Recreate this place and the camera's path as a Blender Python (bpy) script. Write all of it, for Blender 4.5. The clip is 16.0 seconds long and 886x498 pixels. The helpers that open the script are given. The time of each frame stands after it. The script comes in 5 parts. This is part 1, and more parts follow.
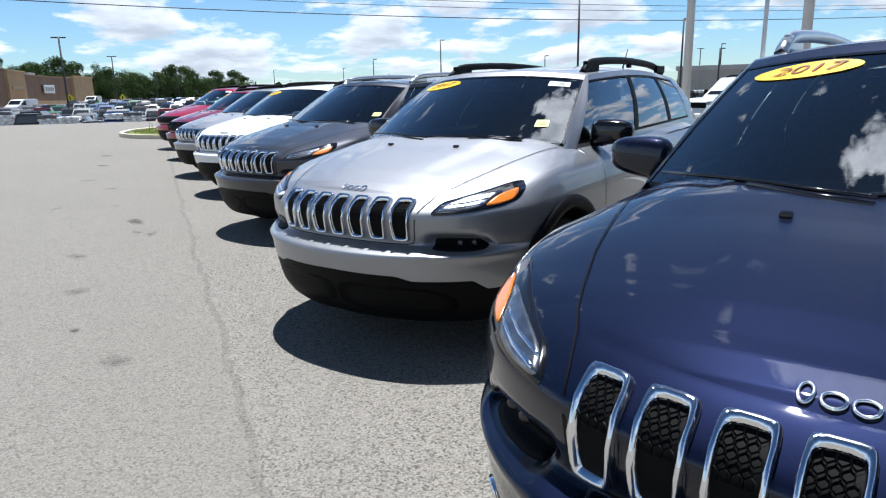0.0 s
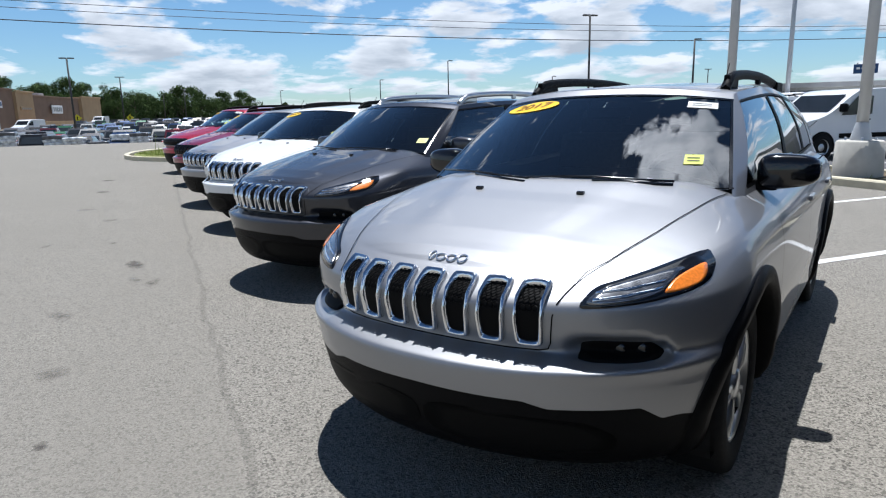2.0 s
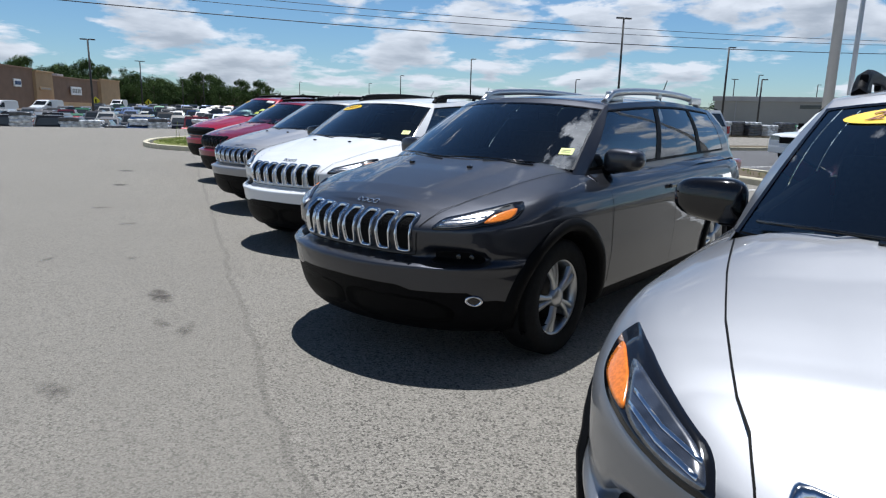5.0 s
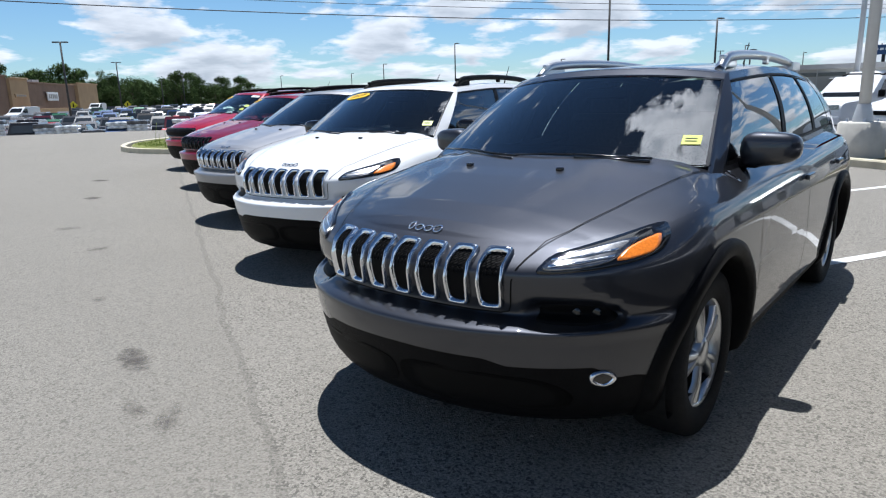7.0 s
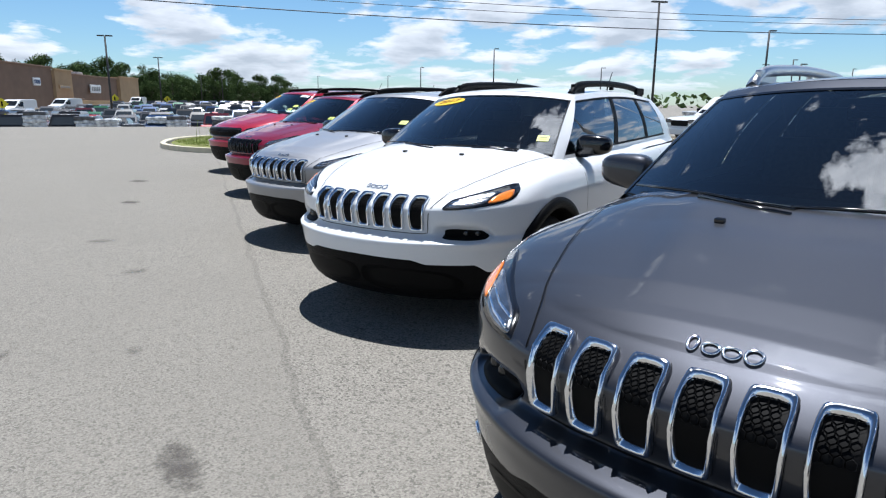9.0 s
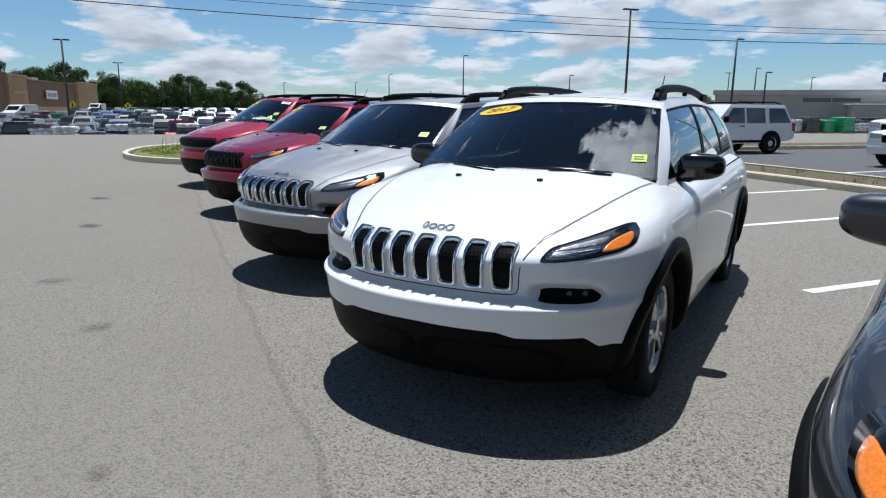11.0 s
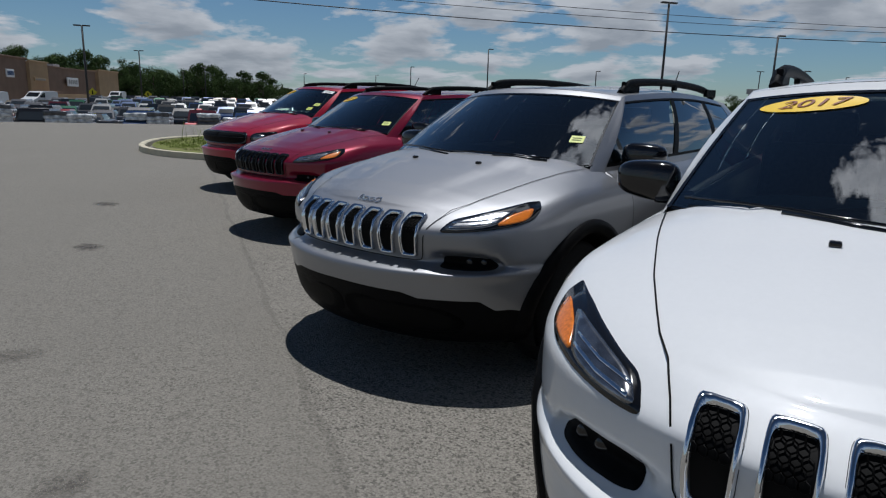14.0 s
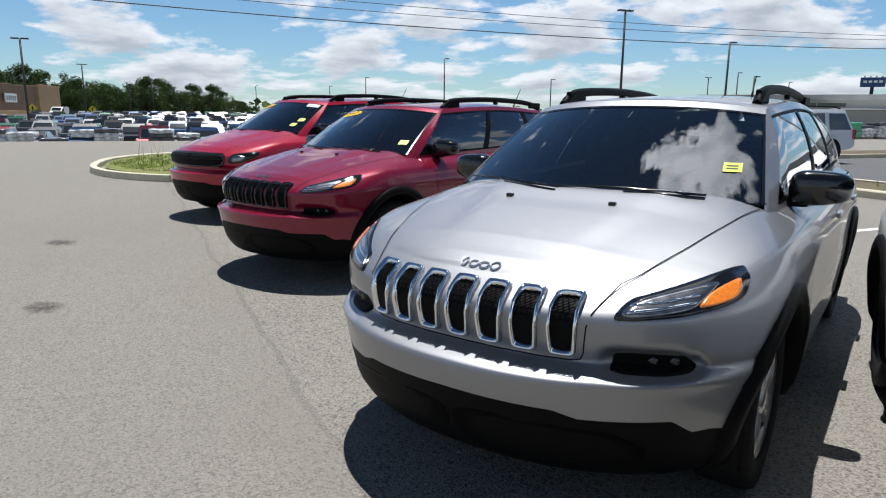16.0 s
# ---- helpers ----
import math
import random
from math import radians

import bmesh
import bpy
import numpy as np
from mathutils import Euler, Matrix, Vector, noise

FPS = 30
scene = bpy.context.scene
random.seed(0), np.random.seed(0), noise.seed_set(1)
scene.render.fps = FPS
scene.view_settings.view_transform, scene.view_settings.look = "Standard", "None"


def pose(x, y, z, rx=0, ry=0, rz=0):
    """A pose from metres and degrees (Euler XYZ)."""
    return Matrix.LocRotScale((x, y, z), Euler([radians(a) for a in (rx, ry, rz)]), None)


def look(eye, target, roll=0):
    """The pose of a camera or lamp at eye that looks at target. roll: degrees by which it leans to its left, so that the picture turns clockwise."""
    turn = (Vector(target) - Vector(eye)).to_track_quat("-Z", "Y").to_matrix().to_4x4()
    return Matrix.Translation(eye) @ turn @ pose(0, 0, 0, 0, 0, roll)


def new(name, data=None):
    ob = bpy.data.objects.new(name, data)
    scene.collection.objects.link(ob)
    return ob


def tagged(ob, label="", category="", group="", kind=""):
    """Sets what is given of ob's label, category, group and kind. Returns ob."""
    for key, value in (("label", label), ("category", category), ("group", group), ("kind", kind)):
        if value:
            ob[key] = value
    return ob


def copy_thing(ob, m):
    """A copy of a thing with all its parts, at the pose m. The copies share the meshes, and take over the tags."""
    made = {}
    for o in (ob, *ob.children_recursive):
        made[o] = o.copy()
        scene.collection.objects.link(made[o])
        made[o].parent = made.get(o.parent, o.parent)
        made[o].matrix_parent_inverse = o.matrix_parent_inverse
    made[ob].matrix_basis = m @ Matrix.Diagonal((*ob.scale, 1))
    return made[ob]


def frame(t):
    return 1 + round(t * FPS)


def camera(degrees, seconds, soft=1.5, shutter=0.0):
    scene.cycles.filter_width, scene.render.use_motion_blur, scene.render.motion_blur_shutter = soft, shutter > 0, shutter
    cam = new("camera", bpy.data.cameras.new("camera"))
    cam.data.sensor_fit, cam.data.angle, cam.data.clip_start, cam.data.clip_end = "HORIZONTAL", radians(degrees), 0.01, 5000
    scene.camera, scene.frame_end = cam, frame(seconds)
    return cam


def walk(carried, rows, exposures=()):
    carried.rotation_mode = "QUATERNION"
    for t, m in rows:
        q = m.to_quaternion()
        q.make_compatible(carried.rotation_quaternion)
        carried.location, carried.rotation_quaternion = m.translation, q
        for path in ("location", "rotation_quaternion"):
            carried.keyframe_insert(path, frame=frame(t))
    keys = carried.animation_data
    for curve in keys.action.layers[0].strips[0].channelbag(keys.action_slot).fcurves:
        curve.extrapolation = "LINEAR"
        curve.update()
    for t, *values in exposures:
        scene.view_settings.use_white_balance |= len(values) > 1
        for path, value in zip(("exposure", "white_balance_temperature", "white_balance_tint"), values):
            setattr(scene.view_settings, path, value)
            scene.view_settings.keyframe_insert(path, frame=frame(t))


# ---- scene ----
CAM_ROWS = (
    (0, 1.044, 0.190, 1.362, -18.76, -13.43, 1.16),
    (0.5, 1.002, 0.483, 1.386, -16.93, -13.66, -0.52),
    (1, 0.897, 0.809, 1.396, -20.41, -12.88, -0.02),
    (1.5, 0.925, 1.101, 1.378, -21.13, -13.15, 1.18),
    (2, 0.972, 1.430, 1.390, -18.36, -11.73, 1.16),
    (2.5, 0.893, 1.695, 1.381, -17.94, -11.85, -0.64),
    (3, 0.808, 2.003, 1.398, -19.73, -11.73, 0.70),
    (3.5, 0.862, 2.348, 1.393, -18.05, -12.58, 1.60),
    (4, 0.837, 2.619, 1.395, -15.60, -11.68, 0.09),
    (4.2, 0.784, 2.726, 1.389, -15.93, -11.75, -0.64),
    (6.3, 0.607, 4.041, 1.386, -18.95, -12.11, -0.29),
    (6.5, 0.603, 4.148, 1.392, -19.19, -12.28, 0.11),
    (7, 0.636, 4.510, 1.370, -18.43, -12.98, 1.47),
    (7.5, 0.586, 4.822, 1.371, -14.82, -12.77, -0.96),
    (8, 0.434, 5.141, 1.393, -18.13, -12.05, 0.27),
    (8.5, 0.424, 5.469, 1.366, -19.52, -12.91, 0.66),
    (9, 0.409, 5.784, 1.399, -15.58, -12.57, -0.40),
    (9.2, 0.364, 5.891, 1.392, -15.71, -12.47, -1.13),
    (11.3, 0.164, 7.253, 1.408, -19.68, -11.96, 0.39),
    (11.5, 0.146, 7.403, 1.399, -20.74, -12.16, 1.14),
    (12, 0.236, 7.760, 1.372, -19.55, -12.80, 1.57),
    (12.5, 0.225, 8.090, 1.374, -16.64, -12.32, -1.37),
    (13, 0.122, 8.476, 1.393, -18.84, -12.11, 0.14),
    (13.5, 0.064, 8.785, 1.378, -18.50, -13.14, 0.25),
    (14, 0.007, 9.191, 1.377, -16.95, -12.47, -1.50),
    (14.5, -0.186, 9.462, 1.413, -19.59, -12.39, -0.60),
    (15, -0.218, 9.788, 1.397, -20.48, -12.57, 0.50),
    (15.5, -0.218, 10.130, 1.415, -19.50, -12.04, -0.44),
    (16, -0.309, 10.458, 1.410, -20.98, -11.59, -0.56),
)
K = 5850
EXPOSURES = [(t, e + 0.38, K + (330 if t > 14.8 else 150 if t > 13 else 60), 10) for t, e in ((0.0, 0.33), (1.5, 0.12), (2.5, 0.04), (3.5, -0.10), (4.2, -0.20), (7.0, 0.14), (9.0, 0.2), (11.5, -0.3), (12.5, -0.55), (13.5, -0.95), (14.3, -0.92), (15.0, -0.57), (16.0, 0.0))]
cam = camera(68.36, 16.0, 1.2)
walk(cam, [(t, pose(x, y, z, 90 + p, r, yw)) for t, x, y, z, yw, p, r in CAM_ROWS], EXPOSURES)

# ---- light ----
SUN_WAY = Vector((0.07, 0.225, 1.0)).normalized()
sun_data = bpy.data.lights.new("sun", "SUN")
sun_data.energy, sun_data.angle, sun_data.color = 5.0, radians(0.53), (1.0, 0.96, 0.9)
sun = new("sun", sun_data)
sun.matrix_world = look(SUN_WAY * 100, (0, 0, 0))
world = bpy.data.worlds.new("sky")
scene.world = world
world.use_nodes = True
wt = world.node_tree
wt.nodes.clear()


def wnode(kind, **sets):
    n = wt.nodes.new(kind)
    for k, v in sets.items():
        n.inputs[k].default_value = v
    return n


def wmath(op, a, b=None):
    n = wt.nodes.new("ShaderNodeMath")
    n.operation = op
    for i, s in enumerate((a, b)):
        if s is None:
            continue
        if isinstance(s, (int, float)):
            n.inputs[i].default_value = s
        else:
            wt.links.new(s, n.inputs[i])
    return n.outputs[0]


sky = wt.nodes.new("ShaderNodeTexSky")
sky.sky_type, sky.sun_disc = "NISHITA", False
sky.sun_elevation = math.asin(SUN_WAY.z)
sky.sun_rotation = math.atan2(SUN_WAY.x, SUN_WAY.y)
sky.air_density, sky.dust_density, sky.ozone_density = 1.0, 0.15, 3.0
coord = wt.nodes.new("ShaderNodeTexCoord")
sep = wt.nodes.new("ShaderNodeSeparateXYZ")
wt.links.new(coord.outputs["Generated"], sep.inputs[0])
rise = wmath("MULTIPLY", 2.3, wmath("POWER", wmath("MAXIMUM", sep.outputs[2], 0.0005), 0.62))
stretch = wt.nodes.new("ShaderNodeCombineXYZ")
wt.links.new(sep.outputs[0], stretch.inputs[0])
wt.links.new(sep.outputs[1], stretch.inputs[1])
wt.links.new(rise, stretch.inputs[2])


def cloud_noise(offset, scale, detail, rough):
    mp = wt.nodes.new("ShaderNodeMapping")
    mp.inputs["Location"].default_value = offset
    wt.links.new(stretch.outputs[0], mp.inputs[0])
    n = wnode("ShaderNodeTexNoise", Scale=scale, Detail=detail, Roughness=rough, Distortion=0.15)
    wt.links.new(mp.outputs[0], n.inputs["Vector"])
    return n.outputs["Fac"]


CLOUD_AT = (3.1, 1.7, 0.6)
big = cloud_noise(CLOUD_AT, 8.0, 10.0, 0.56)
shift = cloud_noise((CLOUD_AT[0], CLOUD_AT[1], CLOUD_AT[2] + 0.05), 8.0, 7.0, 0.52)
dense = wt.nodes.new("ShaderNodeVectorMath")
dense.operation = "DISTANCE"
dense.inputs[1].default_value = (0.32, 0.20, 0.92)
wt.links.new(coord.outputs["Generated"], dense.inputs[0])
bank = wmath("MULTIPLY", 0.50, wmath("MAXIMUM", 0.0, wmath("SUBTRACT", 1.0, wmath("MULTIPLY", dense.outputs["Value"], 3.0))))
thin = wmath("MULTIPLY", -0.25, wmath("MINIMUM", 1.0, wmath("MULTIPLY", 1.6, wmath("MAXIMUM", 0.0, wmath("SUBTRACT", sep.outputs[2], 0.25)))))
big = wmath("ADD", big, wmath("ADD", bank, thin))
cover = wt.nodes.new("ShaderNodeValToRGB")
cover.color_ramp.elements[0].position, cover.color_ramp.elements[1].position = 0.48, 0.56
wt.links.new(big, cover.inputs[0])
thick = wt.nodes.new("ShaderNodeValToRGB")
thick.color_ramp.elements[0].position, thick.color_ramp.elements[1].position = 0.47, 0.68
thick.color_ramp.elements[0].color, thick.color_ramp.elements[1].color = (15.5, 15.7, 16.0, 1), (8.4, 9.0, 9.8, 1)
wt.links.new(shift, thick.inputs[0])
tint = wt.nodes.new("ShaderNodeVectorMath")
tint.operation = "MULTIPLY"
tint.inputs[1].default_value = (1.30, 1.58, 1.74)
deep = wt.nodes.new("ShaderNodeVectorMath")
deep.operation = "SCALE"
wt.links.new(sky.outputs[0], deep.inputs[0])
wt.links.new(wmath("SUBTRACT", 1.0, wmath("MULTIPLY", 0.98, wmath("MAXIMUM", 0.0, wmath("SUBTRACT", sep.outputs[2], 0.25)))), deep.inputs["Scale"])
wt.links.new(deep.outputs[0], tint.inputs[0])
toward = wt.nodes.new("ShaderNodeVectorMath")
toward.operation = "DOT_PRODUCT"
toward.inputs[1].default_value = SUN_WAY
wt.links.new(coord.outputs["Generated"], toward.inputs[0])
glow = wmath("ADD", 1.0, wmath("MULTIPLY", 1.9, wmath("POWER", wmath("MAXIMUM", toward.outputs["Value"], 0.0), 6.0)))
lit = wt.nodes.new("ShaderNodeVectorMath")
lit.operation = "SCALE"
wt.links.new(thick.outputs[0], lit.inputs[0])
wt.links.new(glow, lit.inputs["Scale"])
mixc = wt.nodes.new("ShaderNodeMix")
mixc.data_type = "RGBA"
wt.links.new(wmath("MULTIPLY", cover.outputs[0], wmath("MINIMUM", wmath("MULTIPLY", wmath("MAXIMUM", sep.outputs[2], 0.0), 28.0), 0.95)), mixc.inputs[0])
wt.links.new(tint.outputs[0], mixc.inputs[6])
wt.links.new(lit.outputs[0], mixc.inputs[7])
back = wnode("ShaderNodeBackground", Strength=0.045)
wt.links.new(mixc.outputs[2], back.inputs[0])
wout = wt.nodes.new("ShaderNodeOutputWorld")
wt.links.new(back.outputs[0], wout.inputs[0])


# ---- materials ----
def mat(name, color, rough=0.6, metal=0.0, coat=0.0, vary=0.0, scale=8.0, bump=0.0, bump_scale=60.0, spec=0.5, emit=0.0, dirt=None, dirt_scale=0.4):
    m = bpy.data.materials.new(name)
    m.use_nodes = True
    nt = m.node_tree
    b = nt.nodes["Principled BSDF"]
    b.inputs["Base Color"].default_value = (*color, 1)
    b.inputs["Roughness"].default_value, b.inputs["Metallic"].default_value = rough, metal
    b.inputs["Coat Weight"].default_value, b.inputs["Coat Roughness"].default_value = coat, 0.03
    b.inputs["Specular IOR Level"].default_value = spec
    if emit:
        b.inputs["Emission Color"].default_value, b.inputs["Emission Strength"].default_value = (*color, 1), emit
    tc = nt.nodes.new("ShaderNodeTexCoord")
    if vary:
        n = nt.nodes.new("ShaderNodeTexNoise")
        n.inputs["Scale"].default_value, n.inputs["Detail"].default_value = scale, 6
        nt.links.new(tc.outputs["Object"], n.inputs["Vector"])
        r = nt.nodes.new("ShaderNodeValToRGB")
        r.color_ramp.elements[0].position, r.color_ramp.elements[1].position = 0.3, 0.7
        r.color_ramp.elements[0].color = (*[c * (1 - vary) for c in color], 1)
        r.color_ramp.elements[1].color = (*[min(1, c * (1 + vary)) for c in color], 1)
        nt.links.new(n.outputs["Fac"], r.inputs[0])
        last = r.outputs[0]
        if dirt:
            n2 = nt.nodes.new("ShaderNodeTexNoise")
            n2.inputs["Scale"].default_value, n2.inputs["Detail"].default_value = dirt_scale, 8
            nt.links.new(tc.outputs["Object"], n2.inputs["Vector"])
            r2 = nt.nodes.new("ShaderNodeValToRGB")
            r2.color_ramp.elements[0].position, r2.color_ramp.elements[1].position = 0.5, 0.75
            r2.color_ramp.elements[0].color, r2.color_ramp.elements[1].color = (0, 0, 0, 1), (0.8, 0.8, 0.8, 1)
            nt.links.new(n2.outputs["Fac"], r2.inputs[0])
            mx = nt.nodes.new("ShaderNodeMix")
            mx.data_type = "RGBA"
            mx.inputs[7].default_value = (*dirt, 1)
            nt.links.new(r2.outputs[0], mx.inputs[0])
            nt.links.new(last, mx.inputs[6])
            last = mx.outputs[2]
        nt.links.new(last, b.inputs["Base Color"])
    if bump:
        n = nt.nodes.new("ShaderNodeTexNoise")
        n.inputs["Scale"].default_value, n.inputs["Detail"].default_value = bump_scale, 4
        nt.links.new(tc.outputs["Object"], n.inputs["Vector"])
        bp = nt.nodes.new("ShaderNodeBump")
        bp.inputs["Strength"].default_value, bp.inputs["Distance"].default_value = bump, 0.02
        nt.links.new(n.outputs["Fac"], bp.inputs["Height"])
        nt.links.new(bp.outputs[0], b.inputs["Normal"])
    return m


def glass_mat(name, tint, base_gloss=0.06):
    m = bpy.data.materials.new(name)
    m.use_nodes = True
    nt = m.node_tree
    nt.nodes.clear()
    tr = nt.nodes.new("ShaderNodeBsdfTransparent")
    tr.inputs[0].default_value = (*tint, 1)
    gl = nt.nodes.new("ShaderNodeBsdfGlossy")
    gl.inputs["Roughness"].default_value = 0.015
    fr = nt.nodes.new("ShaderNodeFresnel")
    fr.inputs["IOR"].default_value = 1.55
    mp = nt.nodes.new("ShaderNodeMath")
    mp.operation = "MULTIPLY_ADD"
    mp.inputs[1].default_value, mp.inputs[2].default_value = 1.7, base_gloss
    mp.use_clamp = True
    mx = nt.nodes.new("ShaderNodeMixShader")
    nt.links.new(fr.outputs[0], mp.inputs[0])
    nt.links.new(mp.outputs[0], mx.inputs[0])
    nt.links.new(tr.outputs[0], mx.inputs[1])
    nt.links.new(gl.outputs[0], mx.inputs[2])
    o = nt.nodes.new("ShaderNodeOutputMaterial")
    nt.links.new(mx.outputs[0], o.inputs[0])
    return m


PAINT = {
    "navy": mat("navy_paint", (0.0017, 0.0036, 0.0175), 0.46, 0.85, 1.0, 0.06, 900, spec=0.2),
    "silver": mat("silver_paint", (0.292, 0.297, 0.312), 0.50, 0.85, 0.8, 0.05, 900),
    "granite": mat("granite_paint", (0.038, 0.040, 0.048), 0.46, 0.85, 1.0, 0.08, 900, spec=0.2),
    "white": mat("white_paint", (0.72, 0.73, 0.74), 0.4, 0.0, 0.8, 0.01, 60, spec=0.2),
    "deep_red": mat("deep_red_paint", (0.20, 0.004, 0.026), 0.38, 0.3, 1.0, 0.06, 900, spec=0.2),
    "red": mat("red_paint", (0.32, 0.005, 0.026), 0.38, 0.1, 1.0, 0.04, 900, spec=0.2),
}
BLACK_PLASTIC = mat("black_plastic", (0.0045, 0.0045, 0.005), 0.5, 0, 0, 0.2, 30, 0.15, 400, spec=0.07)
GLOSS_BLACK = mat("gloss_black", (0.006, 0.006, 0.007), 0.12, 0, 0.3)
RUBBER = mat("rubber", (0.009, 0.009, 0.009), 0.8, 0, 0, 0.25, 40, 0.2, 200, spec=0.2)
CHROME = mat("chrome", (0.80, 0.81, 0.83), 0.09, 1.0)
SATIN = mat("satin_silver", (0.60, 0.60, 0.61), 0.3, 1.0)
ALLOY = mat("alloy", (0.46, 0.47, 0.48), 0.28, 0.9, 0.4)
CLEAR = glass_mat("windshield_glass", (0.60, 0.74, 0.73), 0.095)
PRIVACY = glass_mat("tinted_glass", (0.16, 0.18, 0.19), 0.05)
AMBER = mat("amber_reflector", (0.75, 0.20, 0.015), 0.2, 0.0, 1.0, 0.2, 120)
REFLECTOR = mat("lamp_reflector", (0.22, 0.225, 0.24), 0.22, 0.9, 0.8, 0.45, 26)
MESH_BLACK = mat("mesh_black", (0.004, 0.004, 0.0042), 0.55, spec=0.08)
INTERIOR = mat("interior_trim", (0.035, 0.036, 0.037), 0.7, 0, 0, 0.2, 20)
SEAT = mat("seat_cloth", (0.045, 0.045, 0.046), 0.85, 0, 0, 0.2, 60)
TAIL_RED = mat("tail_lamp_red", (0.35, 0.01, 0.012), 0.15, 0, 1.0)
YELLOW = mat("yellow_decal", (0.85, 0.56, 0.01), 0.45, 0, 0.2, 0.03, 30)
INK = mat("decal_ink", (0.20, 0.045, 0.012), 0.5)
LIME = mat("lime_sticker", (0.62, 0.70, 0.10), 0.5, 0, 0, 0.05, 60)
PAPER = mat("paper_sticker", (0.75, 0.76, 0.74), 0.6, 0, 0, 0.04, 60)
CONCRETE = mat("concrete", (0.50, 0.48, 0.43), 0.85, 0, 0, 0.10, 6, 0.25, 90, dirt=(0.30, 0.28, 0.24), dirt_scale=1.5)
KERB = mat("kerb_concrete", (0.56, 0.51, 0.38), 0.85, 0, 0, 0.10, 5, 0.25, 90, dirt=(0.36, 0.32, 0.23), dirt_scale=1.2)
PAINT_LINE = mat("white_line_paint", (0.72, 0.72, 0.70), 0.7, 0, 0, 0.12, 12, 0.3, 200, dirt=(0.35, 0.35, 0.34), dirt_scale=3)
POLE_GREY = mat("pole_grey", (0.52, 0.53, 0.54), 0.45, 0.2, 0, 0.06, 4)
POLE_DARK = mat("pole_dark", (0.035, 0.033, 0.032), 0.5, 0, 0, 0.2, 4)
WIRE = mat("wire", (0.015, 0.015, 0.016), 0.6)
WOOD_POLE = mat("pole_wood", (0.16, 0.12, 0.09), 0.85, 0, 0, 0.3, 5)


# ---- mesh helpers ----
def mesh_of(name, verts, faces, material=None, smooth=True, mats=None, index=None):
    me = bpy.data.meshes.new(name)
    me.from_pydata([tuple(v) for v in verts], [], faces)
    for m in (mats or ([material] if material else [])):
        me.materials.append(m)
    if index is not None:
        me.polygons.foreach_set("material_index", index)
    me.polygons.foreach_set("use_smooth", [bool(smooth)] * len(me.polygons))
    me.update()
    if smooth == "sharp":
        me.set_sharp_from_angle(angle=radians(38))
    return me


def part(name, data, parent, label="", material=None, smooth=False):
    """One mesh object under a thing: data is a mesh, or a bmesh with a material."""
    if isinstance(data, bmesh.types.BMesh):
        me = bpy.data.meshes.new(name)
        data.normal_update()
        data.to_mesh(me)
        data.free()
        if material:
            me.materials.append(material)
        me.polygons.foreach_set("use_smooth", [smooth] * len(me.polygons))
        data = me
    ob = new(name, data)
    if parent is not None:
        ob.parent = parent
    return tagged(ob, label)


def thing(name, label, category, m=None, group="", kind=""):
    ob = new(name)
    ob.empty_display_size = 0.2
    if m is not None:
        ob.matrix_world = m
    return tagged(ob, label, category, group, kind)


def bm_box(bm, cx, cy, cz, sx, sy, sz, bevel=0.0, rot=None, segs=2):
    m = Matrix.Translation((cx, cy, cz)) @ (rot or Matrix()) @ Matrix.Diagonal((sx, sy, sz, 1))
    r = bmesh.ops.create_cube(bm, size=1, matrix=m)
    if bevel:
        es = list({e for v in r["verts"] for e in v.link_edges})
        bmesh.ops.bevel(bm, geom=es, offset=bevel, segments=segs, affect="EDGES", profile=0.6)
    return bm


def box(cx, cy, cz, sx, sy, sz, bevel=0.0, rot=None, segs=2):
    return bm_box(bmesh.new(), cx, cy, cz, sx, sy, sz, bevel, rot, segs)


def tube(points, radius, n=8, close=False):
    """A tube along points; radius a number or one for each point."""
    pts = [Vector(p) for p in points]
    rad = [radius] * len(pts) if isinstance(radius, (int, float)) else radius
    verts, faces = [], []
    for i, p in enumerate(pts):
        a = pts[i - 1] if i else (pts[-1] if close else p)
        b = pts[(i + 1) % len(pts)] if (i < len(pts) - 1 or close) else p
        d = (b - a).normalized()
        side = d.cross(Vector((0, 0, 1)))
        side = side.normalized() if side.length > 1e-4 else Vector((1, 0, 0))
        upv = side.cross(d)
        for k in range(n):
            an = 2 * math.pi * k / n
            verts.append(p + (side * math.cos(an) + upv * math.sin(an)) * rad[i])
    m = len(pts)
    for i in range(m if close else m - 1):
        j = (i + 1) % m
        for k in range(n):
            faces.append((i * n + k, i * n + (k + 1) % n, j * n + (k + 1) % n, j * n + k))
    if not close:
        faces += [tuple(range(n))[::-1], tuple(range((m - 1) * n, m * n))]
    return verts, faces


def lathe(profile, n=32, axis="y"):
    """Turns (radius, along) pairs round an axis."""
    verts, faces = [], []
    for r, a in profile:
        for k in range(n):
            t = 2 * math.pi * k / n
            c, s = r * math.cos(t), r * math.sin(t)
            verts.append((c, a, s) if axis == "y" else (c, s, a))
    for i in range(len(profile) - 1):
        for k in range(n):
            f = (i * n + k, i * n + (k + 1) % n, (i + 1) * n + (k + 1) % n, (i + 1) * n + k)
            faces.append(f if axis == "y" else f)
    return verts, faces


def grid_faces(rows, cols, wrap=False):
    return [(i * cols + j, i * cols + (j + 1) % cols, (i + 1) * cols + (j + 1) % cols, (i + 1) * cols + j)
            for i in range(rows - 1) for j in range(cols if wrap else cols - 1)]


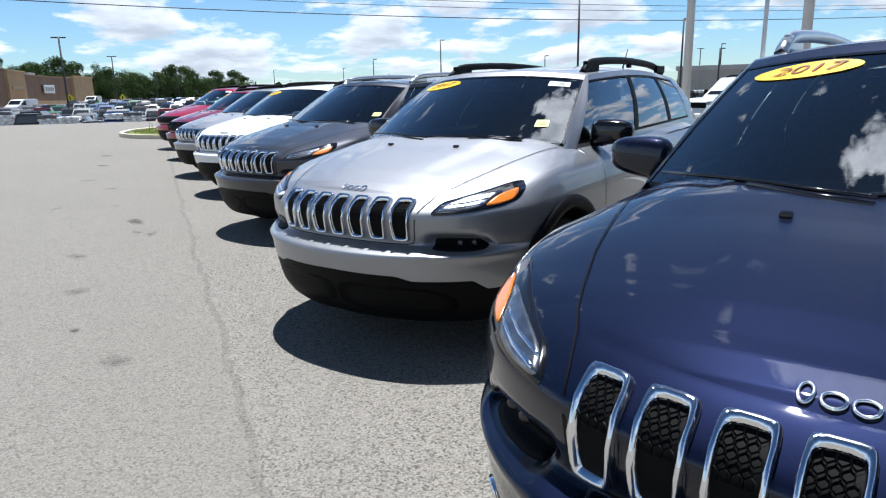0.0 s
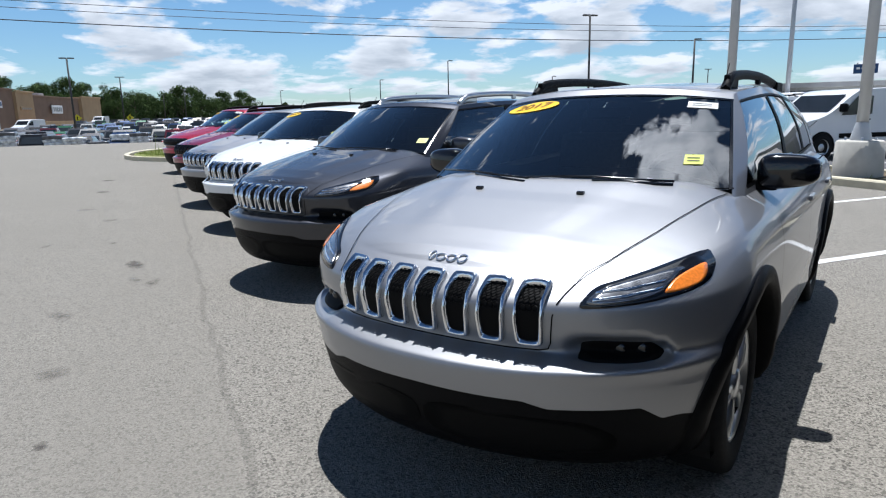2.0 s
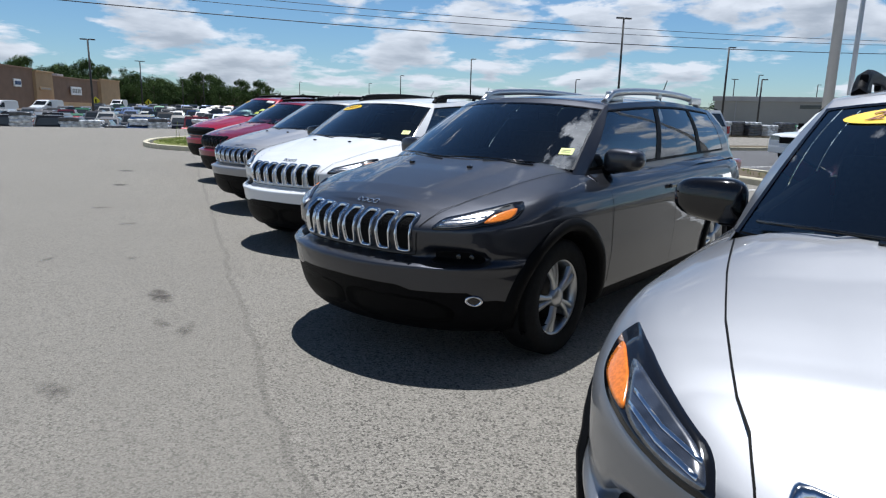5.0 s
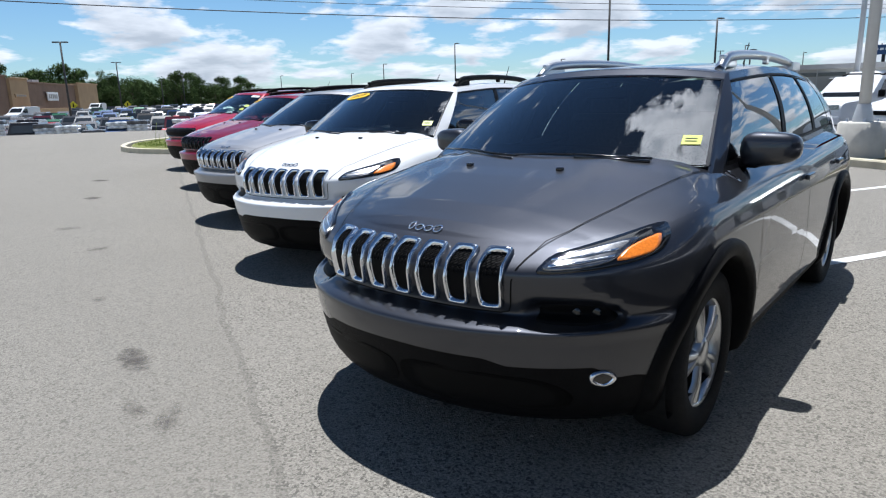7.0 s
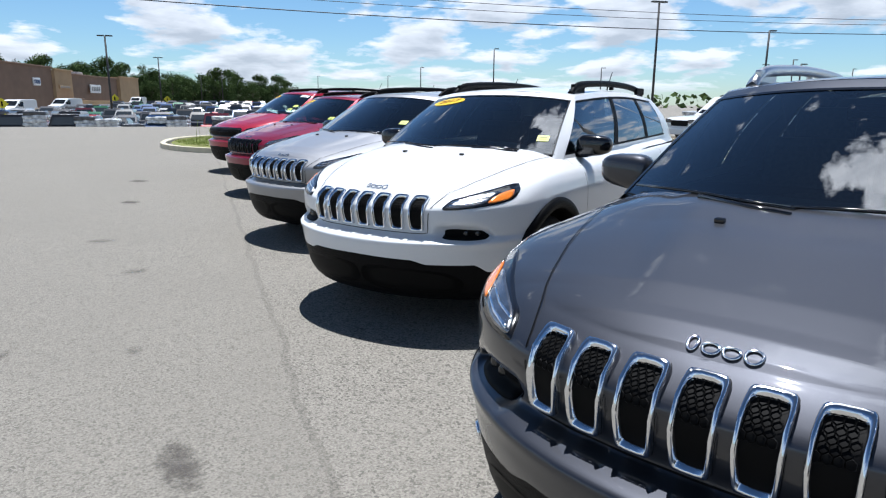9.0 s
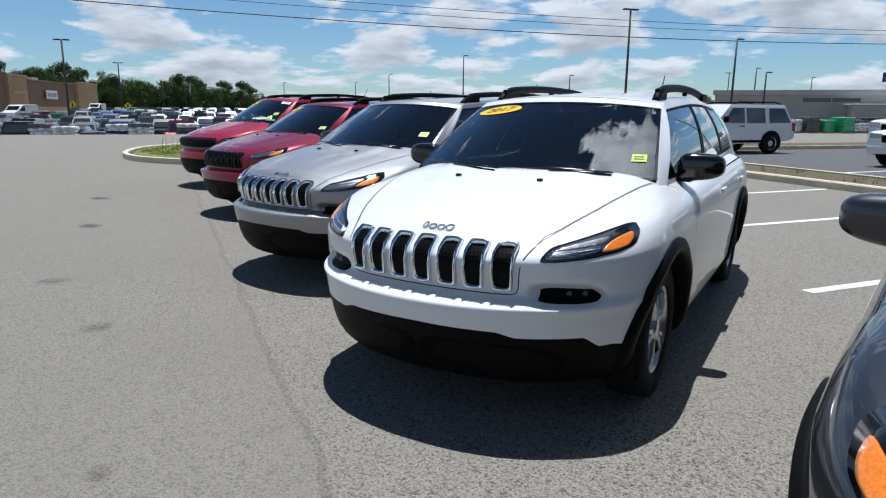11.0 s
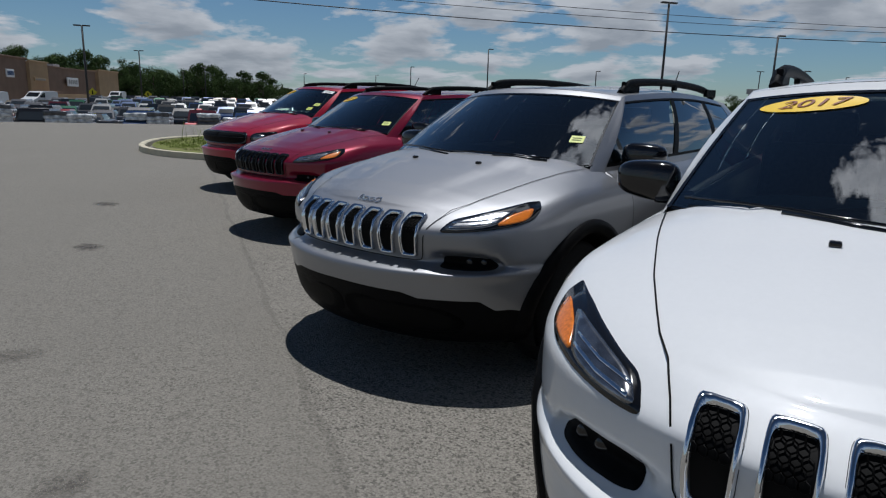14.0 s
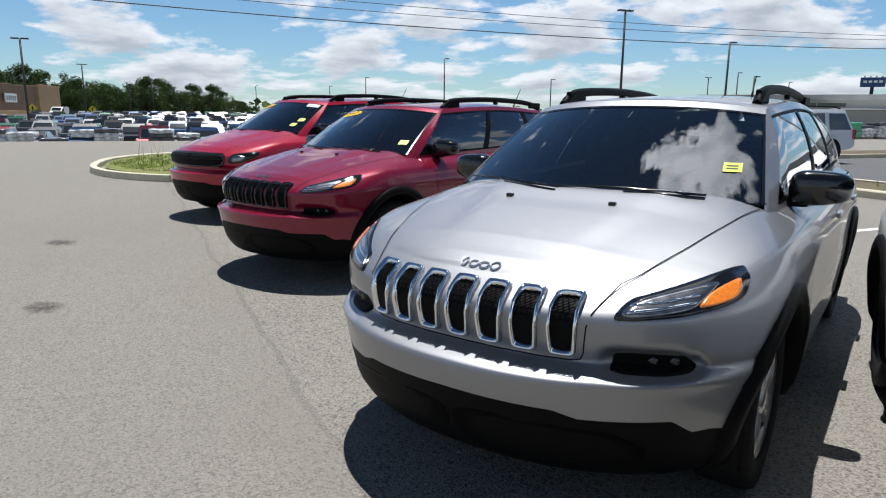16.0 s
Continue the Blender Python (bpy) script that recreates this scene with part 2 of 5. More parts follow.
def smoothed(table, n):
    """Catmull-Rom through the rows of a table, n steps a span."""
    t = np.array(table, float)
    p = np.vstack([2 * t[0] - t[1], t, 2 * t[-1] - t[-2]])
    out = []
    for i in range(len(t) - 1):
        a, b, c, d = p[i:i + 4]
        for k in range(n):
            u = k / n
            out.append(0.5 * (2 * b + (c - a) * u + (2 * a - 5 * b + 4 * c - d) * u * u + (3 * b - a - 3 * c + d) * u ** 3))
    return np.array(out + [t[-1]])


# ---- the compact SUV: car axes are x ahead (bumper at 0), y to the car's left, z up ----
AXLE_F, AXLE_R, HUB_Z, TYRE_R = -0.93, -3.63, 0.345, 0.345
RINGS = smoothed((
    (0.205, -0.25, 0.80, -4.38), (0.225, -0.15, 0.86, -4.48), (0.30, -0.088, 0.90, -4.55), (0.40, -0.048, 0.912, -4.59),
    (0.47, -0.026, 0.92, -4.61), (0.54, -0.010, 0.926, -4.61), (0.585, -0.006, 0.928, -4.60), (0.602, -0.020, 0.928, -4.60),
    (0.615, -0.060, 0.928, -4.60), (0.630, -0.112, 0.928, -4.60), (0.648, -0.122, 0.927, -4.59), (0.70, -0.108, 0.926, -4.59),
    (0.765, -0.098, 0.924, -4.58), (0.792, -0.106, 0.916, -4.58), (0.825, -0.146, 0.902, -4.57), (0.852, -0.186, 0.880, -4.56), (0.868, -0.215, 0.852, -4.54)), 3)
TOP_Z = 0.868


def shoulder(s):
    return float(np.interp(s, (0, 0.12, 0.2, 0.28, 0.36, 0.42, 0.75, 1.0), (0.868, 0.874, 0.888, 0.915, 0.95, 0.972, 1.03, 1.02)))


def outline(s, xf, w, xr, nf=2.45):
    if s <= 0.4:
        a = s / 0.4 * math.pi / 2
        ln = 0.88 + xf
        return xf - ln * (1 - max(math.cos(a), 0) ** (2 / nf)), w * math.sin(a) ** (2 / nf)
    if s <= 0.75:
        u = (s - 0.4) / 0.35
        return -0.88 - u * 2.87, w * (1 + 0.006 * math.sin(u * math.pi))
    a = (s - 0.75) / 0.25 * math.pi / 2
    return -3.75 + (xr + 3.75) * math.sin(a) ** 0.7, w * max(math.cos(a), 0) ** 0.7


def skin(s, z):
    """A point of the body's lower shell at the way s round it and the height z."""
    zt = z if z <= 0.66 else 0.66 + (z - 0.66) * (TOP_Z - 0.66) / (shoulder(s) - 0.66)
    xf, w, xr = (float(np.interp(zt, RINGS[:, 0], RINGS[:, k])) for k in (1, 2, 3))
    x, y = outline(s, xf, w, xr, float(np.interp(zt, (0.56, 0.66, 0.80, 0.868), (2.2, 2.45, 2.42, 2.2))))
    return Vector((x - pocket_depth(y, z), y, z))


def pocket_depth(y, z):
    """How far the lamp pocket beside the grille sinks into the shell."""
    v = (z - 0.643) / 0.047
    if abs(v) > 1 or not 0.4 < y < 0.85:
        return 0.0
    u = (y - 0.622 + 0.022 * v) / 0.148
    r = (u ** 4 + v ** 4) ** 0.25
    t = min(1.0, max(0.0, (1.0 - r) / 0.24))
    return 0.045 * t * t * (3 - 2 * t)


def skin_n(s, z):
    s, z = min(max(s, 0.004), 0.99), min(max(z, 0.2), shoulder(s) - 0.004)
    a = skin(s + 0.003, z) - skin(s - 0.003, z)
    b = skin(s, z + 0.003) - skin(s, z - 0.003)
    return a.cross(b).normalized()


def s_of(y, z):
    """The way round the front shell at which it is y wide at the height z."""
    s = 0.15
    for _ in range(4):
        zt = z if z <= 0.66 else 0.66 + (z - 0.66) * (TOP_Z - 0.66) / (shoulder(s) - 0.66)
        w = float(np.interp(zt, RINGS[:, 0], RINGS[:, 2]))
        nf = float(np.interp(zt, (0.56, 0.66, 0.80, 0.868), (2.2, 2.45, 2.42, 2.2)))
        s = 0.4 * math.asin(min(1, abs(y) / w) ** (nf / 2)) / (math.pi / 2)
    return s


def on_front(y, z, off=0.0):
    s = s_of(y, z)
    p, n = skin(s, z), skin_n(s, z)
    p = p + n * off
    return Vector((p.x, math.copysign(p.y, y) if abs(y) > 1e-6 else 0.0, p.z))


def hood_mid(x):
    return float(np.interp(-x, (0.215, 0.24, 0.30, 0.45, 0.65, 0.86, 1.0, 1.2, 1.6), (0.868, 0.886, 0.912, 0.956, 1.0, 1.044, 1.080, 1.112, 1.12)))


def hood_z(x, y, ys, zs):
    t = min(1.0, abs(y) / max(ys, 1e-4))
    z = zs + (hood_mid(x) - zs) * (1 - t ** (2.6 + 2.0 * min(1, max(0, (-x - 0.5) / 0.6))))
    fade = min(1, max(0, (-x - 0.35) / 0.4))
    edge = min(1, max(0, (0.30 + 0.22 * (-x - 0.3) - abs(y)) / 0.07))
    return z + 0.013 * fade * edge * edge * (3 - 2 * edge)


def hood_at(x, y, off=0.0):
    lo, hi = 0.0, 0.75
    xf, w, xr = RINGS[-1][1:]
    for _ in range(30):
        mid = (lo + hi) / 2
        if outline(mid, xf, w, xr, 2.2)[0] > x:
            lo = mid
        else:
            hi = mid
    ys = outline(lo, xf, w, xr, 2.2)[1]
    return Vector((x, y, hood_z(x, y, ys, shoulder(lo)) + off))


def mirror(verts, faces):
    n = len(verts)
    return list(verts) + [(v[0], -v[1], v[2]) for v in verts], list(faces) + [tuple(i + n for i in f[::-1]) for f in faces]


def arch_cut(verts, faces, r=0.405):
    """Opens the wheel arches in a shell and rounds the cut edge."""
    vs = [Vector(v) for v in verts]

    def inside(v):
        return abs(v.y) > 0.5 and any(math.hypot(v.x - ax, v.z - HUB_Z) < r for ax in (AXLE_F, AXLE_R))
    flag = [inside(v) for v in vs]
    kept = [f for f in faces if not all(flag[i] for i in f)]
    for i in {i for f in kept for i in f if flag[i]}:
        v = vs[i]
        ax = AXLE_F if abs(v.x - AXLE_F) < abs(v.x - AXLE_R) else AXLE_R
        d = math.hypot(v.x - ax, v.z - HUB_Z)
        v.x, v.z = ax + (v.x - ax) * r / d, HUB_Z + (v.z - HUB_Z) * r / d
    return vs, kept


def used_only(verts, faces):
    ids = sorted({i for f in faces for i in f})
    at = {i: k for k, i in enumerate(ids)}
    return [verts[i] for i in ids], [tuple(at[i] for i in f) for f in faces]


def glass_foot(y):
    """How far back the windshield's foot lies at y."""
    return -0.985 - 0.265 * min(1.0, abs(y) / 0.75) ** 2.2


def shell_parts():
    """The painted lower shell with hood and deck, and the black lower cladding."""
    ss = [i / 76 * 0.4 for i in range(77)] + [0.4 + (i + 1) / 90 * 0.35 for i in range(90)] + [0.75 + (i + 1) / 16 * 0.25 for i in range(16)]
    zt = list(RINGS[:, 0])
    high = [z for z in zt if z > 0.51]
    nb, npnt = 9, 4

    def edge(sc):
        return float(np.interp(sc, (0, 0.098, 0.121, 0.212, 0.236, 0.26, 0.285, 0.32, 1), (0.498, 0.491, 0.467, 0.464, 0.414, 0.416, 0.40, 0.315, 0.305)))
    verts = []
    for r in range(nb + npnt + len(high)):
        for s in ss:
            if r < nb:
                z = zt[0] + (edge(s) - zt[0]) * (r / (nb - 1)) ** 1.25
            elif r < nb + npnt:
                z = edge(s) + (0.51 - edge(s)) * (r - nb) / npnt
            else:
                z0 = high[r - nb - npnt]
                z = z0 if z0 <= 0.66 else 0.66 + (z0 - 0.66) * (shoulder(s) - 0.66) / (TOP_Z - 0.66)
            verts.append(skin(s, z))
    nc = len(ss)
    nrows = nb + npnt + len(high)
    paint, black = [], []
    for f in grid_faces(nrows, nc):
        (black if f[0] // nc < nb - 1 else paint).append(f)
    zt = [0] * nrows
    base = len(verts)
    rows, cols = 0, 17
    top0 = (len(zt) - 1) * nc
    for j, s in enumerate(ss):
        p = verts[top0 + j]
        if s > 0.75:
            break
        full = p.x > -1.35
        inner = 0.0 if full else 0.78 / max(p.y, 0.01)
        for k in range(cols):
            t = 1 - (1 - inner) * k / (cols - 1)
            y = p.y * t
            verts.append(Vector((p.x, y, hood_z(p.x, y, p.y, p.z))))
        rows += 1
    deck = [tuple(i + base for i in f[::-1]) for f in grid_faces(rows, cols)]
    paint += [f for f in deck if not all(verts[i].x < glass_foot(verts[i].y) - 0.03 and verts[i].y < 0.74 for i in f)]
    vs, paint = arch_cut(verts, paint)
    out = []
    for fs, ma, name in ((paint, PAINT["silver"], "body"), (black, BLACK_PLASTIC, "lower_cladding")):
        v2, f2 = arch_cut(verts, fs)
        v3, f3 = used_only(v2, f2)
        v4, f4 = mirror(v3, f3)
        me = mesh_of(name, v4, f4, ma)
        bm = bmesh.new()
        bm.from_mesh(me)
        bmesh.ops.remove_doubles(bm, verts=bm.verts, dist=0.0006)
        bmesh.ops.recalc_face_normals(bm, faces=bm.faces)
        bm.to_mesh(me)
        bm.free()
        me.polygons.foreach_set("use_smooth", [True] * len(me.polygons))
        out.append(me)
    return out


def smooth_poly(pts, rounds=2):
    """Cuts the corners of a closed outline."""
    p = [Vector((a, b, 0)) for a, b in pts]
    for _ in range(rounds):
        q = []
        for i, a in enumerate(p):
            b = p[(i + 1) % len(p)]
            q += [a * 0.8 + b * 0.2, a * 0.2 + b * 0.8]
        p = q
    return [(v.x, v.y) for v in p]


def front_patch(pts, off, depth=0.012, rings=4):
    """A plate that follows the front shell inside an outline of (y, z), with a rim."""
    cy, cz = sum(p[0] for p in pts) / len(pts), sum(p[1] for p in pts) / len(pts)
    n = len(pts)
    verts, faces = [on_front(cy, cz, off)], []
    for r in range(1, rings + 1):
        k = r / rings
        verts += [on_front(cy + (y - cy) * k, cz + (z - cz) * k, off) for y, z in pts]
    verts += [on_front(y, z, off - depth) for y, z in pts]
    for j in range(n):
        faces.append((0, 1 + j, 1 + (j + 1) % n))
    for r in range(rings):
        for j in range(n):
            a, b = 1 + r * n + j, 1 + r * n + (j + 1) % n
            faces.append((a, a + n, b + n, b))
    return verts, faces


def front_frame(pts, width, height, drop=0.0):
    """A raised rim along an outline of (y, z) on the front shell."""
    cy, cz = sum(p[0] for p in pts) / len(pts), sum(p[1] for p in pts) / len(pts)
    n = len(pts)
    verts = []
    for d, off in ((0, -0.002), (0.002, height * 0.75), (width * 0.35, height), (width * 0.8, height * 0.8), (width, drop)):
        for y, z in pts:
            ln = math.hypot(y - cy, z - cz)
            k = 1 - d / max(ln, 0.01)
            ky = 1 - d / max(abs(y - cy), d + 0.003) if abs(y - cy) > 0.006 else 1
            kz = 1 - d / max(abs(z - cz), d + 0.003) if abs(z - cz) > 0.006 else 1
            verts.append(on_front(cy + (y - cy) * ky, cz + (z - cz) * kz, off))
    return verts, grid_faces(5, n, True)


def ribbon(points, normals, width):
    verts, faces = [], []
    for i, p in enumerate(points):
        a, b = points[max(i - 1, 0)], points[min(i + 1, len(points) - 1)]
        side = (b - a).cross(normals[i]).normalized() * width / 2
        verts += [p - side, p + side]
    return verts, [(2 * i, 2 * i + 1, 2 * i + 3, 2 * i + 2) for i in range(len(points) - 1)]


# the cabin: lower and upper loops of one half, from the windshield's middle to the tailgate's
WS_COLS, SIDE_COLS, TAIL_COLS = 12, 36, 8


def cabin_loops():
    lo, hi = [], []
    for i in range(WS_COLS + 1):
        t = i / WS_COLS
        lo.append(Vector((-0.985 - 0.265 * t ** 2.2, 0.75 * t, 1.058)))
        hi.append(Vector((-1.745 - 0.140 * t ** 2.2, 0.603 * t, 1.498 - 0.042 * t ** 2.4)))
    for i in range(SIDE_COLS + 1):
        t = i / SIDE_COLS
        lo.append(Vector((-1.30 - 2.975 * t, 0.782 + 0.035 * math.sin(t * 3.14) - 0.03 * t, 1.005 + 0.07 * t)))
        hi.append(Vector((-1.915 - 2.19 * t, 0.606 - 0.041 * t, 1.464 + 0.062 * math.sin(min(t * 1.55, 1) * 1.57) - 0.075 * t ** 2.5)))
    for i in range(1, TAIL_COLS + 1):
        t = i / TAIL_COLS
        lo.append(Vector((-4.36 - 0.16 * math.sin(t * 1.57), 0.74 * (1 - t), 1.06)))
        hi.append(Vector((-4.17 - 0.10 * math.sin(t * 1.57), 0.55 * (1 - t), 1.455 + 0.03 * t)))
    return lo, hi


LO, HI = cabin_loops()
WS0, SIDE0, TAIL0 = 0, WS_COLS + 1, WS_COLS + SIDE_COLS + 2


def cabin_at(c, r):
    """A point of the cabin at column c (may be a fraction) and rise r."""
    if c <= WS_COLS:
        t = max(c, 0) / WS_COLS
        a = Vector((-0.985 - 0.265 * t ** 2.2, 0.75 * t, 1.058))
        b = Vector((-1.745 - 0.140 * t ** 2.2, 0.603 * t, 1.498 - 0.042 * t ** 2.4))
    else:
        i = min(int(c), len(LO) - 2)
        u = c - i
        a, b = LO[i].lerp(LO[i + 1], u), HI[i].lerp(HI[i + 1], u)
    p = a.lerp(b, r)
    out = Vector((0.35 if c < WS_COLS + 0.5 else 0.0, 0.06 * max(c, 0) / WS_COLS if c < WS_COLS + 0.5 else 1.0, 0.5)).normalized()
    rr = min(max(r, 0.0), 1.0)
    return p + out * ((0.012 if c < WS_COLS - 0.5 else 0.034 * min(1, max(0.35, (c - WS_COLS + 0.5) / 2))) * math.sin(rr * math.pi))


def cabin_patch(c0, c1, r0, r1, nc, nr, side, off=0.0, trim=None):
    verts = []
    for j in range(nr + 1):
        for i in range(nc + 1):
            c, r = c0 + (c1 - c0) * i / nc, r0 + (r1 - r0) * j / nr
            if trim:
                c, r = trim(i / nc, j / nr, c, r)
            p = cabin_at(c, r)
            if off:
                d = 0.01
                n = (cabin_at(c + d, r) - p).cross(cabin_at(c, min(r + d, 1)) - p)
                if n.length > 1e-9:
                    n = n.normalized()
                    p = p + n * (off if n.dot(Vector((0.3, 0.6, 0.6))) > 0 else -off)
            verts.append((p.x, p.y * side, p.z))
    fs = grid_faces(nr + 1, nc + 1)
    return verts, [f if side > 0 else f[::-1] for f in fs]


def windshield_at(y, r, off=0.0):
    """A point of the windshield at the share y (-1 to 1) across and rise r."""
    p = cabin_at(abs(y) * (WS_COLS - 0.001), r)
    p = Vector((p.x, math.copysign(p.y, y), p.z))
    return p + Vector((0.52, 0.12 * y, 0.85)).normalized() * off


def join(*sets):
    verts, faces = [], []
    for v, f in sets:
        n = len(verts)
        verts += list(v)
        faces += [tuple(i + n for i in q) for q in f]
    return verts, faces


def wheel_into(root, x, y, side, rim_mat):
    hub = part("wheel", mesh_of("tyre_body", *lathe([(TYRE_R - 0.12, -0.105), (TYRE_R - 0.06, -0.112), (TYRE_R - 0.015, -0.105), (TYRE_R - 0.002, -0.085), (TYRE_R, 0),
               (TYRE_R - 0.002, 0.085), (TYRE_R - 0.015, 0.105), (TYRE_R - 0.06, 0.112), (TYRE_R - 0.118, 0.104), (TYRE_R - 0.125, 0.09)], 40), RUBBER), root, "black rubber tyre on alloy wheel")
    hub.location = (x, y, HUB_Z)
    hub.rotation_euler = (0, 0, 0 if side > 0 else math.pi)
    part("rim", mesh_of("rim", *lathe([(0.226, -0.09), (0.20, -0.06), (0.195, 0.05), (0.212, 0.085), (0.226, 0.098), (0.231, 0.09)], 40), rim_mat), hub)
    part("brake_disc", mesh_of("brake_disc", *lathe([(0.0, 0.0), (0.165, 0.0), (0.17, -0.02)], 28), mat_brake), hub)
    v, f = [], []
    for k in range(5):
        for tw in (-0.17, 0.17):
            a = 2 * math.pi * k / 5 + tw
            ca, sa = math.cos(a), math.sin(a)
            b0 = 2 * math.pi * k / 5 + tw * 0.25
            n = len(v)
            for rr, yy, wd, aa in ((0.045, 0.088, 0.020, b0), (0.13, 0.094, 0.016, (a + b0) / 2 + tw * 0.12), (0.212, 0.086, 0.024, a)):
                cx, sx = math.cos(aa), math.sin(aa)
                for wv, dy in ((-wd, -0.022), (-wd * 0.7, 0.0), (wd * 0.7, 0.0), (wd, -0.022)):
                    v.append((rr * cx - wv * sx, yy + dy, rr * sx + wv * cx))
            for i in range(2):
                for j in range(3):
                    q = n + i * 4 + j
                    f.append((q, q + 1, q + 5, q + 4))
    part("spokes", mesh_of("spokes", v, f, rim_mat), hub)
    part("hub_cap", mesh_of("hub_cap", *lathe([(0.065, 0.06), (0.06, 0.092), (0.035, 0.098), (0.0, 0.099)], 20), rim_mat), hub)
    return hub


mat_brake = mat("brake_steel", (0.09, 0.085, 0.08), 0.45, 0.8)


def slot_outline(yc):
    half = ((0.038, 0.850), (0.0455, 0.844), (0.048, 0.824), (0.0475, 0.74), (0.043, 0.678), (0.041, 0.668), (0.035, 0.663))
    return smooth_poly([(yc - y, z) for y, z in half[::-1]] + [(yc + y, z) for y, z in half], 1)[::-1]


def honeycomb(pts, off):
    """Thin hexagonal bars inside an outline on the front shell."""
    y0, y1 = min(p[0] for p in pts) + 0.016, max(p[0] for p in pts) - 0.016
    z0, z1 = min(p[1] for p in pts) + 0.020, max(p[1] for p in pts) - 0.018
    z0 = z1 - 0.062
    verts, faces = [], []
    r = 0.0105
    row, z = 0, z1
    while z > z0:
        y = y0 + (r * 0.87 if row % 2 else 0)
        while y <= y1:
            n = len(verts)
            for k in range(6):
                a = math.pi / 3 * k + math.pi / 6
                for rr, o in ((r, 0.0), (r * 0.82, 0.003)):
                    verts.append(on_front(y + rr * math.cos(a), z + rr * math.sin(a) * 0.8, off + o))
            for k in range(6):
                a, b = n + 2 * k, n + 2 * ((k + 1) % 6)
                faces.append((a, a + 1, b + 1, b))
            y += r * 1.74
        z -= r * 1.2
        row += 1
    return verts, faces


def build_suv(name="suv"):
    root = thing(name, "", "suv")
    body, clad = shell_parts()
    part("body", body, root)
    part("lower_cladding", clad, root, "black plastic lower fascia and sills")
    # roof and cabin panels
    v, f = [], []
    ny = 12
    rows = [WS_COLS] + list(range(SIDE0, TAIL0)) + [TAIL0]
    for i, c in enumerate(rows):
        e = HI[min(c, len(HI) - 1)]
        bow = 0.125 * (1 - i / 8) if i < 8 else (-0.10 * max(0, (i - len(rows) + 7) / 7))
        for k in range(-ny, ny + 1):
            t = k / ny
            v.append((e.x + bow * (1 - t * t), e.y * t, e.z + 0.045 * (1 - abs(t) ** 2.4)))
    part("roof", mesh_of("roof", v, [q[::-1] for q in grid_faces(len(rows), 2 * ny + 1)], PAINT["silver"]), root)
    w0, w1, w2, w3, w4, w5 = (SIDE0 + SIDE_COLS * k for k in (0.006, 0.345, 0.375, 0.655, 0.685, 0.90))
    for side in (1, -1):
        part("pillar_panel", mesh_of("pillar_panel", *join(
            cabin_patch(WS_COLS - 0.12, SIDE0 + 0.02, -0.22, 1.0, 5, 14, side), cabin_patch(SIDE0, w0, -0.22, 1.0, 3, 14, side),
            cabin_patch(w0, w5, 0.90, 1.0, 24, 3, side), cabin_patch(w0, w5, -0.1, 0.10, 24, 2, side),
            cabin_patch(w5, len(LO) - 1.01, -0.1, 1.0, 14, 10, side)), PAINT["silver"]), root)
        part("window_trim", mesh_of("window_trim", *join(cabin_patch(w1, w2, 0.09, 0.91, 2, 8, side, 0.002), cabin_patch(w3, w4, 0.09, 0.91, 2, 8, side, 0.002),
             cabin_patch(w0, w5, 0.085, 0.12, 24, 1, side, 0.004), cabin_patch(w0, w5, 0.875, 0.905, 24, 1, side, 0.004)), BLACK_PLASTIC), root)
        for a, b in ((w0, w1), (w2, w3), (w4, w5)):
            part("side_window", mesh_of("side_window", *cabin_patch(a, b, 0.10, 0.90, 8, 8, side, -0.002), CLEAR if a == w0 else PRIVACY), root, "lightly tinted front door window" if a == w0 else "dark tinted side window")
    ws = [cabin_patch(0, WS_COLS - 0.12, 0.0, 0.93, 14, 12, side) for side in (1, -1)]
    wm = mesh_of("windshield", *join(*ws), CLEAR)
    bm = bmesh.new()
    bm.from_mesh(wm)
    bmesh.ops.remove_doubles(bm, verts=bm.verts, dist=0.006)
    bmesh.ops.recalc_face_normals(bm, faces=bm.faces)
    bm.to_mesh(wm)
    bm.free()
    part("windshield", wm, root, "tinted windshield glass reflecting the sky")
    part("header_panel", mesh_of("header_panel", *join(*[cabin_patch(0, WS_COLS - 0.08, 0.918, 1.0, 12, 3, s, 0.001) for s in (1, -1)]), PAINT["silver"]), root)
    part("windshield_seal", mesh_of("windshield_seal", *join(*[cabin_patch(0, WS_COLS - 0.08, 0.900, 0.921, 12, 1, s, 0.003) for s in (1, -1)],
         *[cabin_patch(WS_COLS - 0.30, WS_COLS - 0.10, 0.0, 0.915, 2, 10, s, 0.003) for s in (1, -1)]), GLOSS_BLACK), root)
    part("rear_window", mesh_of("rear_window", *join(*[cabin_patch(TAIL0 + 2, len(LO) - 1.01, 0.3, 0.9, 6, 4, s, 0.004) for s in (1, -1)]), PRIVACY), root)
    # cowl and wipers
    cv = []
    for k in range(-14, 15):
        t = k / 14
        a = windshield_at(t, 0.012, 0.003)
        b = hood_at(a.x + 0.012, a.y * 0.99, -0.006)
        cv += [a, b]
    part("cowl", mesh_of("cowl", cv, [(2 * i, 2 * i + 1, 2 * i + 3, 2 * i + 2) for i in range(28)], BLACK_PLASTIC), root)
